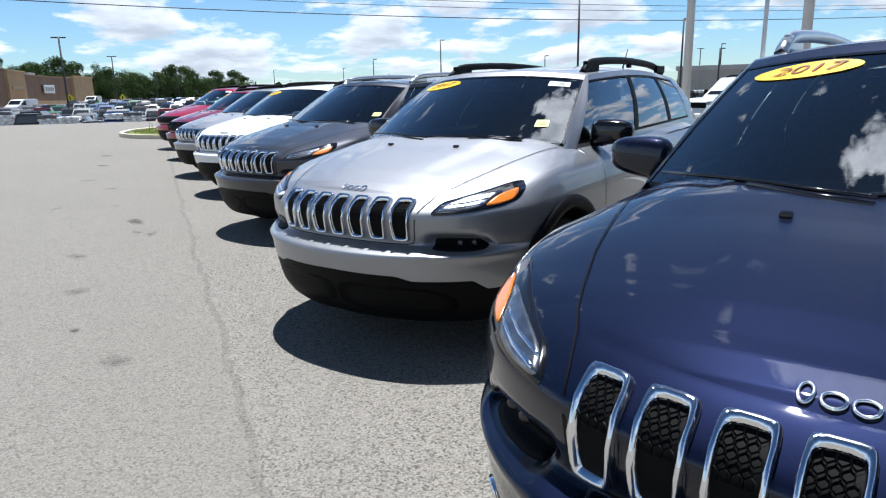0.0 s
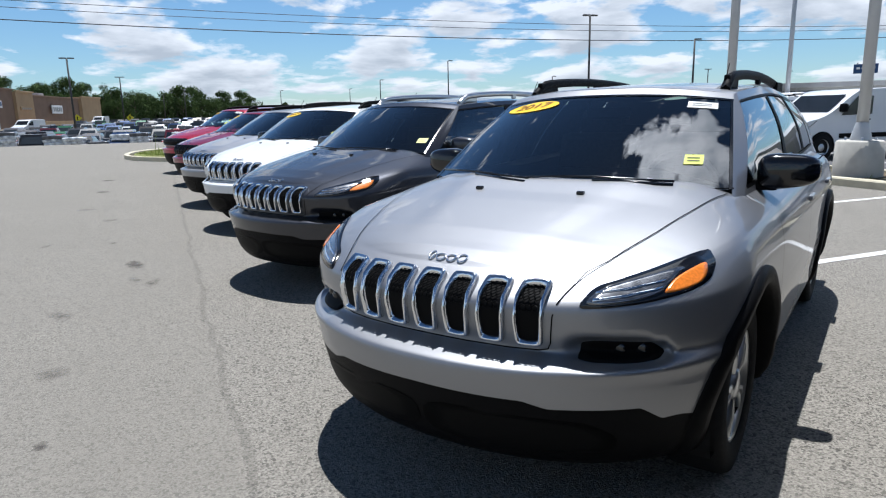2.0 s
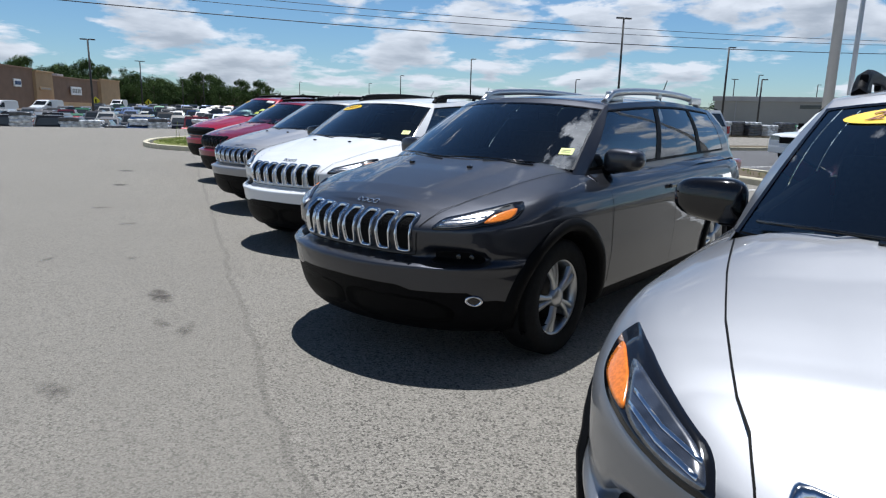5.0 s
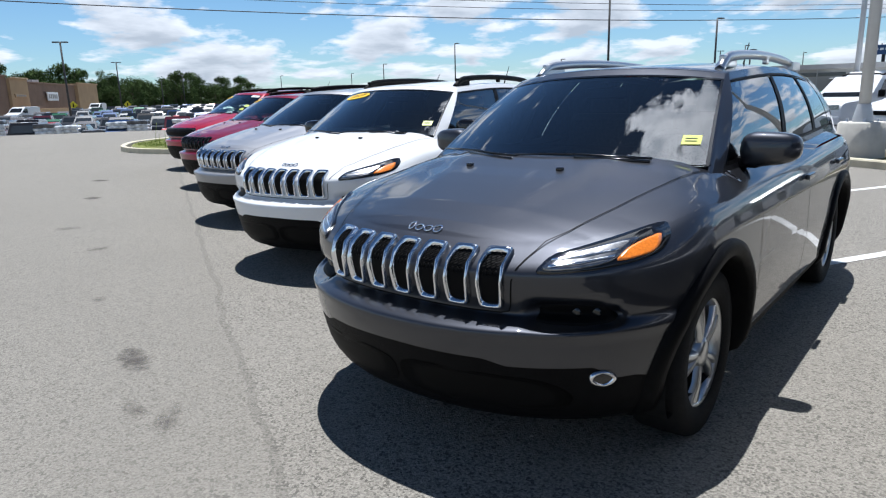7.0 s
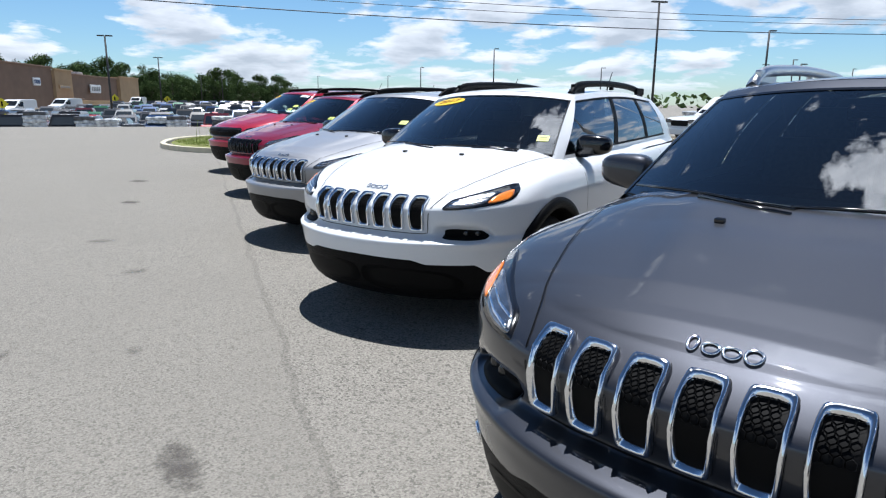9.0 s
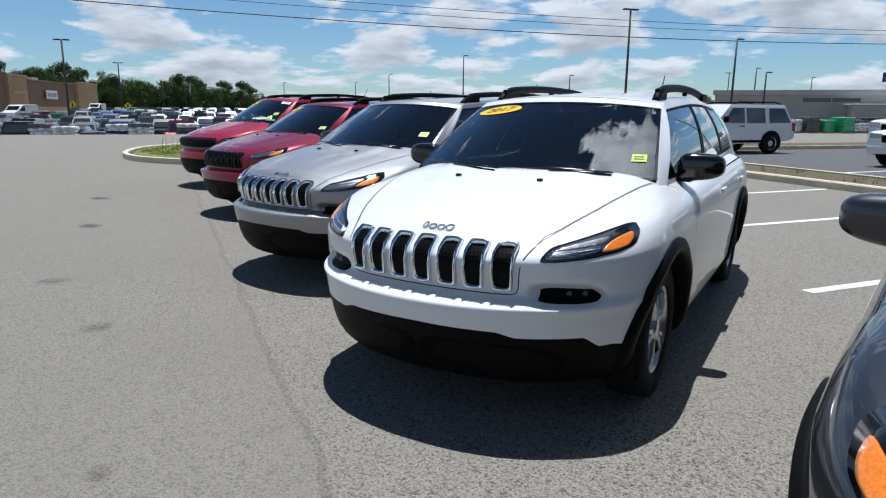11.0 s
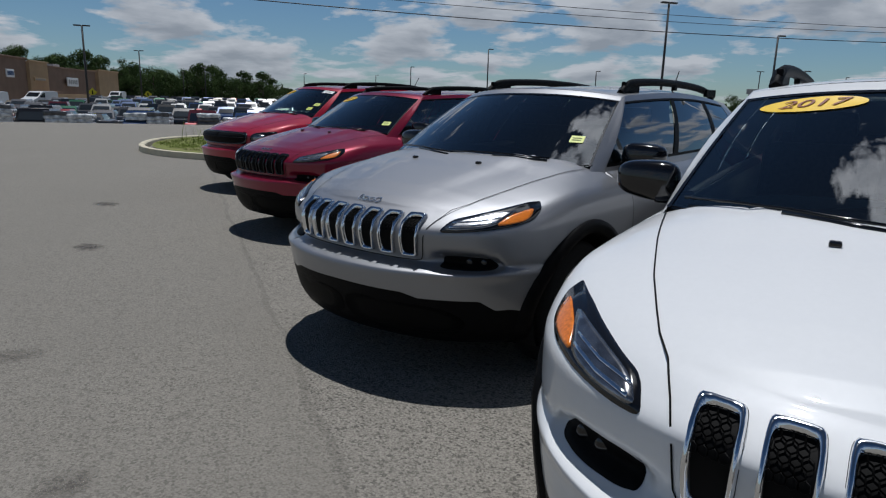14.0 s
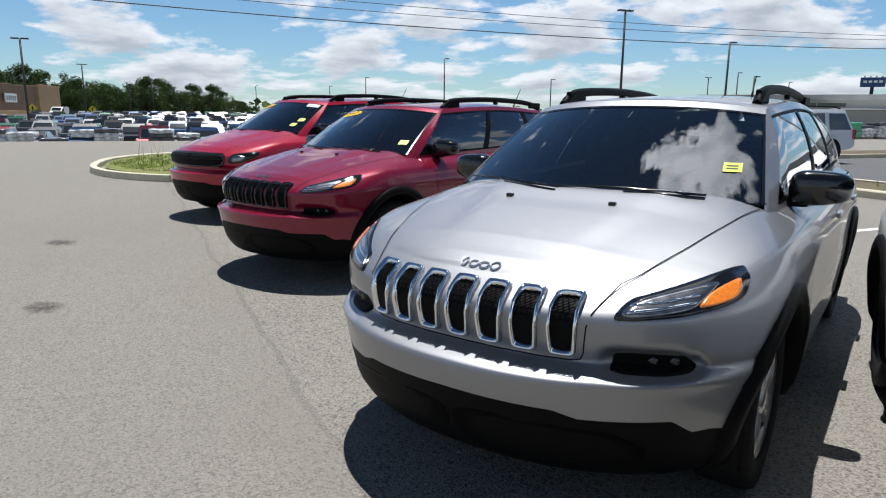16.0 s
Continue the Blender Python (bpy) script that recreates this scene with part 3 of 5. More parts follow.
    for y0, y1 in ((0.72, -0.12), (-0.10, -0.92)):
        pts = [windshield_at(y0 + (y1 - y0) * t, 0.03 + 0.05 * (1 - abs(2 * t - 1.2) * 0.6), 0.020) for t in (0, 0.25, 0.5, 0.75, 1)]
        arm = [windshield_at(y0 + (y1 - y0) * t, 0.0 + 0.08 * t, 0.030) for t in (0.0, 0.2, 0.5)]
        part("wiper", mesh_of("wiper", *join(tube(pts, 0.006, 6), tube(arm, 0.009, 6)), GLOSS_BLACK), root)
    # grille
    for k in range(-3, 4):
        o = slot_outline(k * 0.1245)
        fr = part("grille_slot", mesh_of("grille_slot", *front_frame(o, 0.0140, 0.026), CHROME), root, "chrome grille slot surround with black mesh")
        part("grille_insert", mesh_of("grille_insert", *front_patch(o, 0.007, 0.0, 8), MESH_BLACK), fr)
        part("grille_mesh", mesh_of("grille_mesh", *honeycomb(o, 0.010), MESH_BLACK), fr)
    # badge: four plain chrome shapes
    sets = []
    for y, wd, hg in ((-0.066, 0.022, 0.036), (-0.026, 0.036, 0.026), (0.018, 0.036, 0.026), (0.062, 0.036, 0.034)):
        ring = []
        for k in range(14):
            a = 2 * math.pi * k / 14
            ring.append(hood_at(-0.224 - hg / 2 - hg / 2 * math.cos(a), y + wd / 2 * math.sin(a), 0.004))
        sets.append(tube(ring, 0.0036, 6, True))
    bv, bf = join(*sets)
    part("badge", mesh_of("badge", bv, bf, CHROME), root, "small chrome hood badge")
    for y in (-0.24, 0.24):
        p = hood_at(-0.86, y)
        part("washer_nozzle", box(p.x, p.y, p.z + 0.005, 0.025, 0.030, 0.016, 0.005), root, material=GLOSS_BLACK)
    for side in (1, -1):
        # headlamp
        o = [(y * side, z) for y, z in smooth_poly([(0.514, 0.788), (0.588, 0.790), (0.70, 0.804), (0.795, 0.826), (0.834, 0.848), (0.834, 0.898), (0.796, 0.934), (0.69, 0.892), (0.60, 0.861), (0.540, 0.843)], 2)]
        if side < 0:
            o = o[::-1]
        lamp = part("headlamp", mesh_of("headlamp", *front_patch(o, 0.003, 0.01), GLOSS_BLACK), root, "slim headlamp with amber outer reflector")
        inn = [(y * side, z) for y, z in smooth_poly([(0.530, 0.797), (0.63, 0.803), (0.722, 0.822), (0.745, 0.858), (0.765, 0.893), (0.66, 0.866), (0.556, 0.836)], 2)]
        amb = [(y * side, z) for y, z in smooth_poly([(0.728, 0.824), (0.772, 0.831), (0.814, 0.846), (0.820, 0.868), (0.808, 0.899), (0.768, 0.878), (0.742, 0.858)], 2)]
        if side < 0:
            inn, amb = inn[::-1], amb[::-1]
        part("lamp_reflector", mesh_of("lamp_reflector", *front_patch(inn, 0.007, 0.004), REFLECTOR), lamp)
        part("amber_reflector", mesh_of("amber_reflector", *front_patch(amb, 0.007, 0.004), AMBER), lamp)
        for lo, hi in ((0.006, 0.012), (0.024, 0.029)):
            st = [(0.553, 0.800 + lo), (0.64, 0.811 + lo), (0.722, 0.829 + lo), (0.722, 0.829 + hi), (0.64, 0.811 + hi), (0.553, 0.800 + hi)]
            st = [(y * side, z) for y, z in st][::side]
            part("light_guide", mesh_of("light_guide", *front_patch(st, 0.010, 0.003), CHROME), lamp)
        # fog pocket
        fo = [(y * side, z) for y, z in smooth_poly([(0.508, 0.620), (0.508, 0.662), (0.55, 0.676), (0.66, 0.677), (0.700, 0.668), (0.735, 0.630), (0.730, 0.613), (0.67, 0.608), (0.545, 0.612)], 2)]
        if side < 0:
            fo = fo[::-1]
        fog = part("fog_pocket", mesh_of("fog_pocket", *front_patch(fo, 0.003, 0.004), MESH_BLACK), root, "black recess with projector lamps")
        part("pocket_rim", mesh_of("pocket_rim", *front_frame(fo, 0.004, 0.001), BLACK_PLASTIC), fog)
        for fy in (0.615, 0.672):
            c = on_front(fy * side, 0.642, 0.0)
            b = bmesh.new()
            bmesh.ops.create_uvsphere(b, u_segments=14, v_segments=8, radius=0.024, matrix=Matrix.Translation(c) @ Matrix.Diagonal((0.4, 1, 1, 1)))
            part("projector", b, fog, material=GLOSS_BLACK, smooth=True)
        # intake in the lower fascia
        li = [(y * side, z) for y, z in smooth_poly([(0.012, 0.285), (0.012, 0.440), (0.52, 0.425), (0.60, 0.390), (0.64, 0.345), (0.60, 0.285)], 2)]
        if side < 0:
            li = li[::-1]
        part("lower_intake", mesh_of("lower_intake", *front_patch(li, 0.002, 0.0), MESH_BLACK), root, "black lower air intake")
        # seams
        pts, nor = [], []
        for y, z in ((0.0, 0.637), (0.15, 0.637), (0.30, 0.637), (0.40, 0.639), (0.428, 0.647), (0.438, 0.67), (0.442, 0.71), (0.447, 0.76), (0.457, 0.80), (0.470, 0.828), (0.484, 0.850)):
            pts.append(on_front(y * side, z, 0.0030))
            n = skin_n(s_of(y, z), z)
            nor.append(Vector((n.x, n.y * side, n.z)))
        for k in range(12):
            x = -0.30 - 0.90 * (k / 11)
            y = float(np.interp(-x, (0.30, 0.40, 0.64, 0.90, 1.2), (0.500, 0.548, 0.625, 0.685, 0.735))) * side
            p = hood_at(x, y, 0.0040)
            pts.append(p)
            nor.append(Vector((0, 0.35 * side, 1)).normalized())
        part("hood_seam", mesh_of("hood_seam", *ribbon(pts, nor, 0.0045), MESH_BLACK), root)
        for sx, bottom in ((0.47, 0.36), (0.594, 0.33), (0.705, 0.62)):
            pts, nor = [], []
            for k in range(13):
                z = bottom + (shoulder(sx) - 0.005 - bottom) * k / 12
                p, n = skin(sx, z), skin_n(sx, z)
                p = p + n * 0.0015
                pts.append(Vector((p.x, p.y * side, p.z)))
                nor.append(Vector((n.x, n.y * side, n.z)))
            part("door_seam", mesh_of("door_seam", *ribbon(pts, nor, 0.0045), MESH_BLACK), root)
        # arches
        for ax in (AXLE_F, AXLE_R):
            vv = []
            for k in range(33):
                a = radians(-22 + 224 * k / 32)
                for r, dy in ((0.472, 0.0), (0.468, 0.016), (0.44, 0.024), (0.408, 0.020), (0.398, 0.0), (0.396, -0.09)):
                    x, z = ax + r * math.cos(a), max(0.2, HUB_Z + r * math.sin(a))
                    s = 0.4 + (-0.88 - x) / 2.87 * 0.35
                    if x > -0.88:
                        lo, hi = 0.2, 0.4
                        for _ in range(24):
                            m = (lo + hi) / 2
                            lo, hi = (m, hi) if skin(m, z).x > x else (lo, m)
                        s = lo
                    if s > 0.75:
                        lo, hi = 0.75, 1.0
                        for _ in range(24):
                            m = (lo + hi) / 2
                            lo, hi = (m, hi) if skin(m, z).x > x else (lo, m)
                        s = lo
                    vv.append((x, (skin(s, z).y + dy) * side, z))
            fs = grid_faces(33, 6)
            part("wheel_arch", mesh_of("wheel_arch", vv, fs if side < 0 else [q[::-1] for q in fs], BLACK_PLASTIC), root, "black plastic wheel arch flare")
            wv, wf = lathe([(0.402, -0.16), (0.402, 0.16), (0.0, 0.16)], 28)
            part("wheel_well", mesh_of("wheel_well", [(x + ax, (0.70 - y) * side, max(z + HUB_Z, 0.2)) for x, y, z in wv], wf, RUBBER), root)
            wheel_into(root, ax, 0.775 * side, side, ALLOY)
        # mirror, handles
        mb = bmesh.new()
        bmesh.ops.create_uvsphere(mb, u_segments=20, v_segments=12, radius=1)
        for q in mb.verts:
            c = q.co
            c.x, c.y, c.z = (math.copysign(abs(k) ** 0.62, k) for k in c)
            c.x *= 0.075 if c.x > 0 else 0.055
            c.y, c.z = c.y * 0.125, c.z * (0.076 - 0.012 * c.y)
            c.x -= 0.12 * c.y
            c.z += 0.05 * c.y
        bmesh.ops.transform(mb, matrix=Matrix.Translation((-1.60, 0.905, 1.112)), verts=mb.verts)
        for q in mb.verts:
            q.co.y *= side
        if side < 0:
            bmesh.ops.reverse_faces(mb, faces=mb.faces)
        mir = part("mirror", mb, root, "black door mirror housing", GLOSS_BLACK, True)
        part("mirror_foot", box(-1.60, 0.80 * side, 1.05, 0.10, 0.14, 0.05, 0.018), mir, material=BLACK_PLASTIC)
        for hx in (-2.42, -3.38):
            s = 0.4 + (-0.88 - hx) / 2.87 * 0.35
            p = skin(s, 0.905)
            part("door_handle", box(p.x, (p.y + 0.018) * side, p.z, 0.17, 0.024, 0.030, 0.010), root, material=PAINT["silver"])
        # roof rail
        rl = smoothed(((-1.99, 0.537, 1.488), (-2.06, 0.536, 1.530), (-2.20, 0.533, 1.566), (-2.8, 0.525, 1.590), (-3.4, 0.515, 1.582), (-3.75, 0.508, 1.556), (-3.92, 0.505, 1.51)), 3)
        rv = []
        for i, (x, y, z) in enumerate(rl):
            for dy, dz in ((-0.018, -0.036), (-0.024, 0.0), (0.0, 0.016), (0.024, 0.0), (0.018, -0.036)):
                rv.append((x, (y + dy) * side, z + dz))
        rf = grid_faces(len(rl), 5, True)
        rail = part("roof_rail", mesh_of("roof_rail", rv, rf + [(0, 1, 2, 3, 4), tuple(range(len(rv) - 5, len(rv)))], BLACK_PLASTIC), root, "raised roof rail")
        for fx, fz in ((-2.16, 1.525), (-2.95, 1.56), (-3.78, 1.53)):
            part("rail_foot", box(fx, 0.53 * side, fz, 0.24 if fx != -2.95 else 0.06, 0.03, 0.065, 0.01), rail, material=BLACK_PLASTIC)
        part("tail_lamp", box(-4.40, 0.70 * side, 0.95, 0.22, 0.18, 0.12, 0.03), root, material=TAIL_RED)
    ant = tube([(-3.95, 0.12, 1.50), (-4.02, 0.12, 1.60), (-4.12, 0.12, 1.74)], [0.012, 0.006, 0.004], 6)
    part("antenna", mesh_of("antenna", *ant, BLACK_PLASTIC), root)
    # inside
    part("floor_pan", box(-2.5, 0, 0.30, 3.5, 1.45, 0.12, 0.02), root, material=INTERIOR)
    part("engine_bay", box(-0.72, 0, 0.50, 0.85, 1.0, 0.45, 0.03), root, material=RUBBER)
    part("dashboard", box(-1.72, 0, 0.90, 0.62, 1.24, 0.22, 0.07), root, material=INTERIOR)
    sw = [(-1.93 + 0.05 * math.sin(a), 0.36 + 0.185 * math.cos(a), 0.99 + 0.175 * math.sin(a)) for a in (2 * math.pi * k / 24 for k in range(24))]
    part("steering_wheel", mesh_of("steering_wheel", *tube(sw, 0.016, 8, True), INTERIOR), root)
    for y in (0.36, -0.36):
        st = part("front_seat", box(-2.52, y, 0.92, 0.16, 0.50, 0.66, 0.06, Matrix.Rotation(radians(-14), 4, "Y")), root, "dark cloth front seat", SEAT)
        part("headrest", box(-2.64, y, 1.30, 0.10, 0.27, 0.19, 0.04, Matrix.Rotation(radians(-10), 4, "Y")), st, material=SEAT)
        part("seat_base", box(-2.25, y, 0.60, 0.55, 0.50, 0.16, 0.05), st, material=SEAT)
    part("rear_bench", box(-3.45, 0, 0.95, 0.18, 1.25, 0.66, 0.06, Matrix.Rotation(radians(-16), 4, "Y")), root, "dark cloth rear bench", SEAT)
    part("inner_mirror", box(-1.80, 0, 1.375, 0.03, 0.24, 0.06, 0.012), root, material=GLOSS_BLACK)
    return root


def repaint(car, paint, rails=None, mirrors=None, slots=None, rims=None):
    for o in car.children_recursive:
        for sl in o.material_slots:
            kind = o.name.split(".")[0]
            m = None
            if sl.material == PAINT["silver"]:
                m = paint
            elif kind in ("roof_rail", "rail_foot"):
                m = rails
            elif kind == "mirror":
                m = mirrors
            elif kind == "grille_slot":
                m = slots
            elif kind in ("rim", "spokes", "hub_cap"):
                m = rims
            if m:
                sl.link = "OBJECT"
                sl.material = m


def flat_patch(at, off=0.004):
    """A decal on the windshield: at gives (y share, rise) for each outline point."""
    c = [sum(p[k] for p in at) / len(at) for k in (0, 1)]
    verts = [windshield_at(c[0], c[1], off)] + [windshield_at(y, r, off) for y, r in at]
    m = len(at)
    return verts, [(0, 1 + i, 1 + (i + 1) % m) for i in range(m)]


def year_decal(car, yc=-0.60, rc=0.812):
    pts = [(yc + 0.265 * math.cos(a), rc + 0.062 * math.sin(a) + 0.018 * math.cos(a)) for a in (2 * math.pi * k / 32 for k in range(32))]
    d = part("year_decal", mesh_of("year_decal", *flat_patch(pts), YELLOW), car, "yellow oval year decal reading 2017")
    cu = bpy.data.curves.new("year", "FONT")
    cu.body, cu.size, cu.align_x, cu.align_y, cu.extrude = "2017", 0.098, "CENTER", "CENTER", 0.0005
    cu.shear = 0.25
    tmp = new("tmp", cu)
    dg = bpy.context.evaluated_depsgraph_get()
    me = bpy.data.meshes.new_from_object(tmp.evaluated_get(dg))
    bpy.data.objects.remove(tmp)
    me.materials.clear()
    me.materials.append(INK)
    for v in me.vertices:
        u = v.co.x * 1.10 / 0.645
        v.co = windshield_at(yc + u, rc + v.co.y * 0.78 / 0.87 + 0.068 * u, 0.0065 + v.co.z)
    part("year_text", me, d)


def square_decal(car, yc, rc, wy, wr, m, name, label):
    pts = [(yc - wy, rc - wr), (yc, rc - wr), (yc + wy, rc - wr), (yc + wy, rc + wr), (yc, rc + wr), (yc - wy, rc + wr)]
    d = part(name, mesh_of(name, *flat_patch(pts), m), car, label)
    for k in (-0.3, 0.3):
        q = [(yc - wy * 0.7, rc + wr * (k - 0.12)), (yc + wy * 0.6, rc + wr * (k - 0.12)), (yc + wy * 0.6, rc + wr * (k + 0.05)), (yc - wy * 0.7, rc + wr * (k + 0.05))]
        part("print_line", mesh_of("print_line", *flat_patch(q, off=0.006), INTERIOR), d)


def car_pose(x, y, heading):
    return pose(x, y, 0, 0, 0, heading)


CARS = ((1.719, 0.727, 212.32), (1.505, 3.445, 217.21), (1.141, 6.757, 212.73), (0.934, 9.687, 221.09), (0.442, 12.413, 213.41), (0.053, 16.072, 210.63))
first = build_suv()
first.matrix_world = car_pose(*CARS[1])
fleet = [None, first] + [copy_thing(first, car_pose(*c)) for c in CARS[2:]]
fleet[0] = copy_thing(first, car_pose(*CARS[0]))
LOOKS = (
    ("navy", SATIN, PAINT["navy"], None, None, "dark navy blue compact SUV with chrome grille and silver roof rails", True),
    ("silver", None, None, None, None, "silver compact SUV with black roof rails and chrome grille slots", True),
    ("granite", SATIN, PAINT["granite"], None, None, "dark grey metallic compact SUV with silver roof rails", False),
    ("white", None, None, None, None, "white compact SUV with black mirrors and black roof rails", True),
    ("silver", None, None, None, None, "silver compact SUV parked between white and red cars", False),
    ("deep_red", None, None, GLOSS_BLACK, GLOSS_BLACK, "deep red compact SUV with blacked-out grille", True))
for car, (pt, rails, mirrors, slots, rims, label, year) in zip(fleet, LOOKS):
    repaint(car, PAINT[pt], rails, mirrors, slots, rims)
    tagged(car, label, "suv", "row of parked SUVs")
    if year:
        year_decal(car)
for i in (1, 2, 3, 4, 5):
    square_decal(fleet[i], {1: 0.795, 2: 0.885, 4: 0.825}.get(i, 0.87), {1: 0.255, 4: 0.315}.get(i, 0.235), 0.05, 0.042, LIME, "lime_sticker", "small lime price sticker")
for i in (0, 2):
    for side in (1, -1):
        rim = [(0.715 * side + 0.034 * math.cos(a), 0.418 + 0.032 * math.sin(a)) for a in (2 * math.pi * k / 20 for k in range(20))]
        fl = part("fog_lamp", mesh_of("fog_lamp", *front_frame(rim, 0.010, 0.010), CHROME), fleet[i], "round chrome-rimmed fog lamp")
        part("fog_lens", mesh_of("fog_lens", *front_patch(rim, 0.004, 0.0), GLOSS_BLACK), fl)
square_decal(fleet[1], 0.795, 0.815, 0.10, 0.035, PAPER, "paper_sticker", "white paper sticker")


# ---- ground ----
def asphalt(name, light, dark, stain, lane=False):
    m = bpy.data.materials.new(name)
    m.use_nodes = True
    nt = m.node_tree
    b = nt.nodes["Principled BSDF"]
    b.inputs["Roughness"].default_value = 0.85
    b.inputs["Specular IOR Level"].default_value = 0.3
    tc = nt.nodes.new("ShaderNodeTexCoord")

    def noise_of(scale, detail, lo, hi, rough=0.6, stretch=None):
        n = nt.nodes.new("ShaderNodeTexNoise")
        n.inputs["Scale"].default_value, n.inputs["Detail"].default_value, n.inputs["Roughness"].default_value = scale, detail, rough
        src = tc.outputs["Object"]
        if stretch:
            mp = nt.nodes.new("ShaderNodeMapping")
            mp.inputs["Scale"].default_value = stretch
            nt.links.new(src, mp.inputs[0])
            src = mp.outputs[0]
        nt.links.new(src, n.inputs["Vector"])
        r = nt.nodes.new("ShaderNodeMapRange")
        r.inputs["From Min"].default_value, r.inputs["From Max"].default_value = lo, hi
        nt.links.new(n.outputs["Fac"], r.inputs["Value"])
        return r.outputs[0], n.outputs["Fac"]

    def blend(fac, a, bb, amount=1.0):
        x = nt.nodes.new("ShaderNodeMix")
        x.data_type = "RGBA"
        if amount != 1.0:
            q = nt.nodes.new("ShaderNodeMath")
            q.operation = "MULTIPLY"
            q.inputs[1].default_value = amount
            nt.links.new(fac, q.inputs[0])
            fac = q.outputs[0]
        nt.links.new(fac, x.inputs[0])
        for k, v in ((6, a), (7, bb)):
            if isinstance(v, tuple):
                x.inputs[k].default_value = (*v, 1)
            else:
                nt.links.new(v, x.inputs[k])
        return x.outputs[2]
    grain, gh = noise_of(95, 3, 0.40, 0.60, 0.7)
    patch, _ = noise_of(0.35, 6, 0.4, 0.7)
    streak, _ = noise_of(1.0, 6, 0.45, 0.75, 0.6, (1.2, 0.12, 1))
    spots, _ = noise_of(1.3, 7, 0.66, 0.78, 0.65)
    vo = nt.nodes.new("ShaderNodeTexVoronoi")
    vo.inputs["Scale"].default_value, vo.inputs["Randomness"].default_value = 88, 1.0
    nt.links.new(tc.outputs["Object"], vo.inputs["Vector"])
    chip = nt.nodes.new("ShaderNodeSeparateColor")
    nt.links.new(vo.outputs["Color"], chip.inputs[0])
    c = blend(grain, dark, light)
    c = blend(chip.outputs[0], c, tuple(min(1, v * 1.5) for v in light), 0.42)
    pit = nt.nodes.new("ShaderNodeMapRange")
    pit.inputs["From Min"].default_value, pit.inputs["From Max"].default_value = 0.72, 0.95
    nt.links.new(chip.outputs[1], pit.inputs[0])
    c = blend(pit.outputs[0], c, tuple(v * 0.6 for v in dark), 0.8)
    c = blend(patch, c, tuple(v * 0.82 for v in light), 0.5)
    c = blend(streak, c, tuple(v * 0.72 for v in light), 0.35)
    c = blend(spots, c, stain, 0.6)
    if lane:
        sp = nt.nodes.new("ShaderNodeSeparateXYZ")
        nt.links.new(tc.outputs["Object"], sp.inputs[0])
        wob, _ = noise_of(0.9, 9, 0.0, 1.0, 0.68)
        acc = nt.nodes.new("ShaderNodeMath")
        acc.operation = "MULTIPLY_ADD"
        acc.inputs[1].default_value = 0.082
        nt.links.new(sp.outputs[1], acc.inputs[0])
        nt.links.new(sp.outputs[0], acc.inputs[2])
        acc2 = nt.nodes.new("ShaderNodeMath")
        acc2.operation = "MULTIPLY_ADD"
        acc2.inputs[1].default_value = 0.26
        nt.links.new(wob, acc2.inputs[0])
        nt.links.new(acc.outputs[0], acc2.inputs[2])
        old = nt.nodes.new("ShaderNodeMapRange")
        old.inputs["From Min"].default_value, old.inputs["From Max"].default_value = 1.44, 1.34
        nt.links.new(acc2.outputs[0], old.inputs[0])
        smooth_c = blend(patch, (0.215, 0.201, 0.174), (0.172, 0.160, 0.138))
        smooth_c = blend(spots, smooth_c, stain, 0.45)
        c = blend(old.outputs[0], c, smooth_c, 0.42)
        joint = nt.nodes.new("ShaderNodeMath")
        joint.operation = "COMPARE"
        joint.inputs[1].default_value, joint.inputs[2].default_value = 1.40, 0.020
        nt.links.new(acc2.outputs[0], joint.inputs[0])
        c = blend(joint.outputs[0], c, dark, 0.24)
    nt.links.new(c, b.inputs["Base Color"])
    bp = nt.nodes.new("ShaderNodeBump")
    bp.inputs["Strength"].default_value, bp.inputs["Distance"].default_value = 0.9, 0.010
    nt.links.new(gh, bp.inputs["Height"])
    nt.links.new(bp.outputs[0], b.inputs["Normal"])
    return m


ASPHALT = asphalt("worn_asphalt", (0.285, 0.266, 0.232), (0.068, 0.063, 0.054), (0.06, 0.054, 0.046), True)
DARK_ASPHALT = asphalt("dark_asphalt", (0.13, 0.13, 0.135), (0.06, 0.06, 0.062), (0.05, 0.05, 0.05))
MULCH = mat("dry_mulch", (0.10, 0.075, 0.045), 0.95, 0, 0, 0.4, 7, 0.6, 40, dirt=(0.09, 0.10, 0.035), dirt_scale=0.9)
GRASS_SOIL = mat("grass_soil", (0.15, 0.17, 0.035), 0.95, 0, 0, 0.4, 5, 0.6, 40, dirt=(0.15, 0.11, 0.06), dirt_scale=1.2)
GRASS = mat("grass_blade", (0.17, 0.225, 0.03), 0.7, 0, 0, 0.3, 3)


def ease(t):
    t = min(1.0, max(0.0, t))
    return t * t * (3 - 2 * t)


def gz(x, y):
    """Ground height: level, but dipping beyond the lot's far edge and rising again."""
    return (-1.05 * ease((y - 46.8) / 6) + 1.0 * ease((y - 70) / 90)) * ease((30 - x) / 12)


gxs = [-3000, -400, -120, -60, -30, -10, 0, 8, 14] + [18 + 1.5 * k for k in range(9)] + [36, 60, 120, 400, 3000]
gys = [-3000, -400, -60, 0, 20, 40] + [46.4 + 1.0 * k for k in range(12)] + [64, 70, 80, 90, 100, 110, 120, 130, 140, 150, 160, 200, 400, 3000]
gm = mesh_of("ground", [(x, y, gz(x, y)) for y in gys for x in gxs], grid_faces(len(gys), len(gxs)), ASPHALT)
tagged(new("ground", gm), "sun-bleached grey asphalt car lot with stains", "ground", kind="structure")


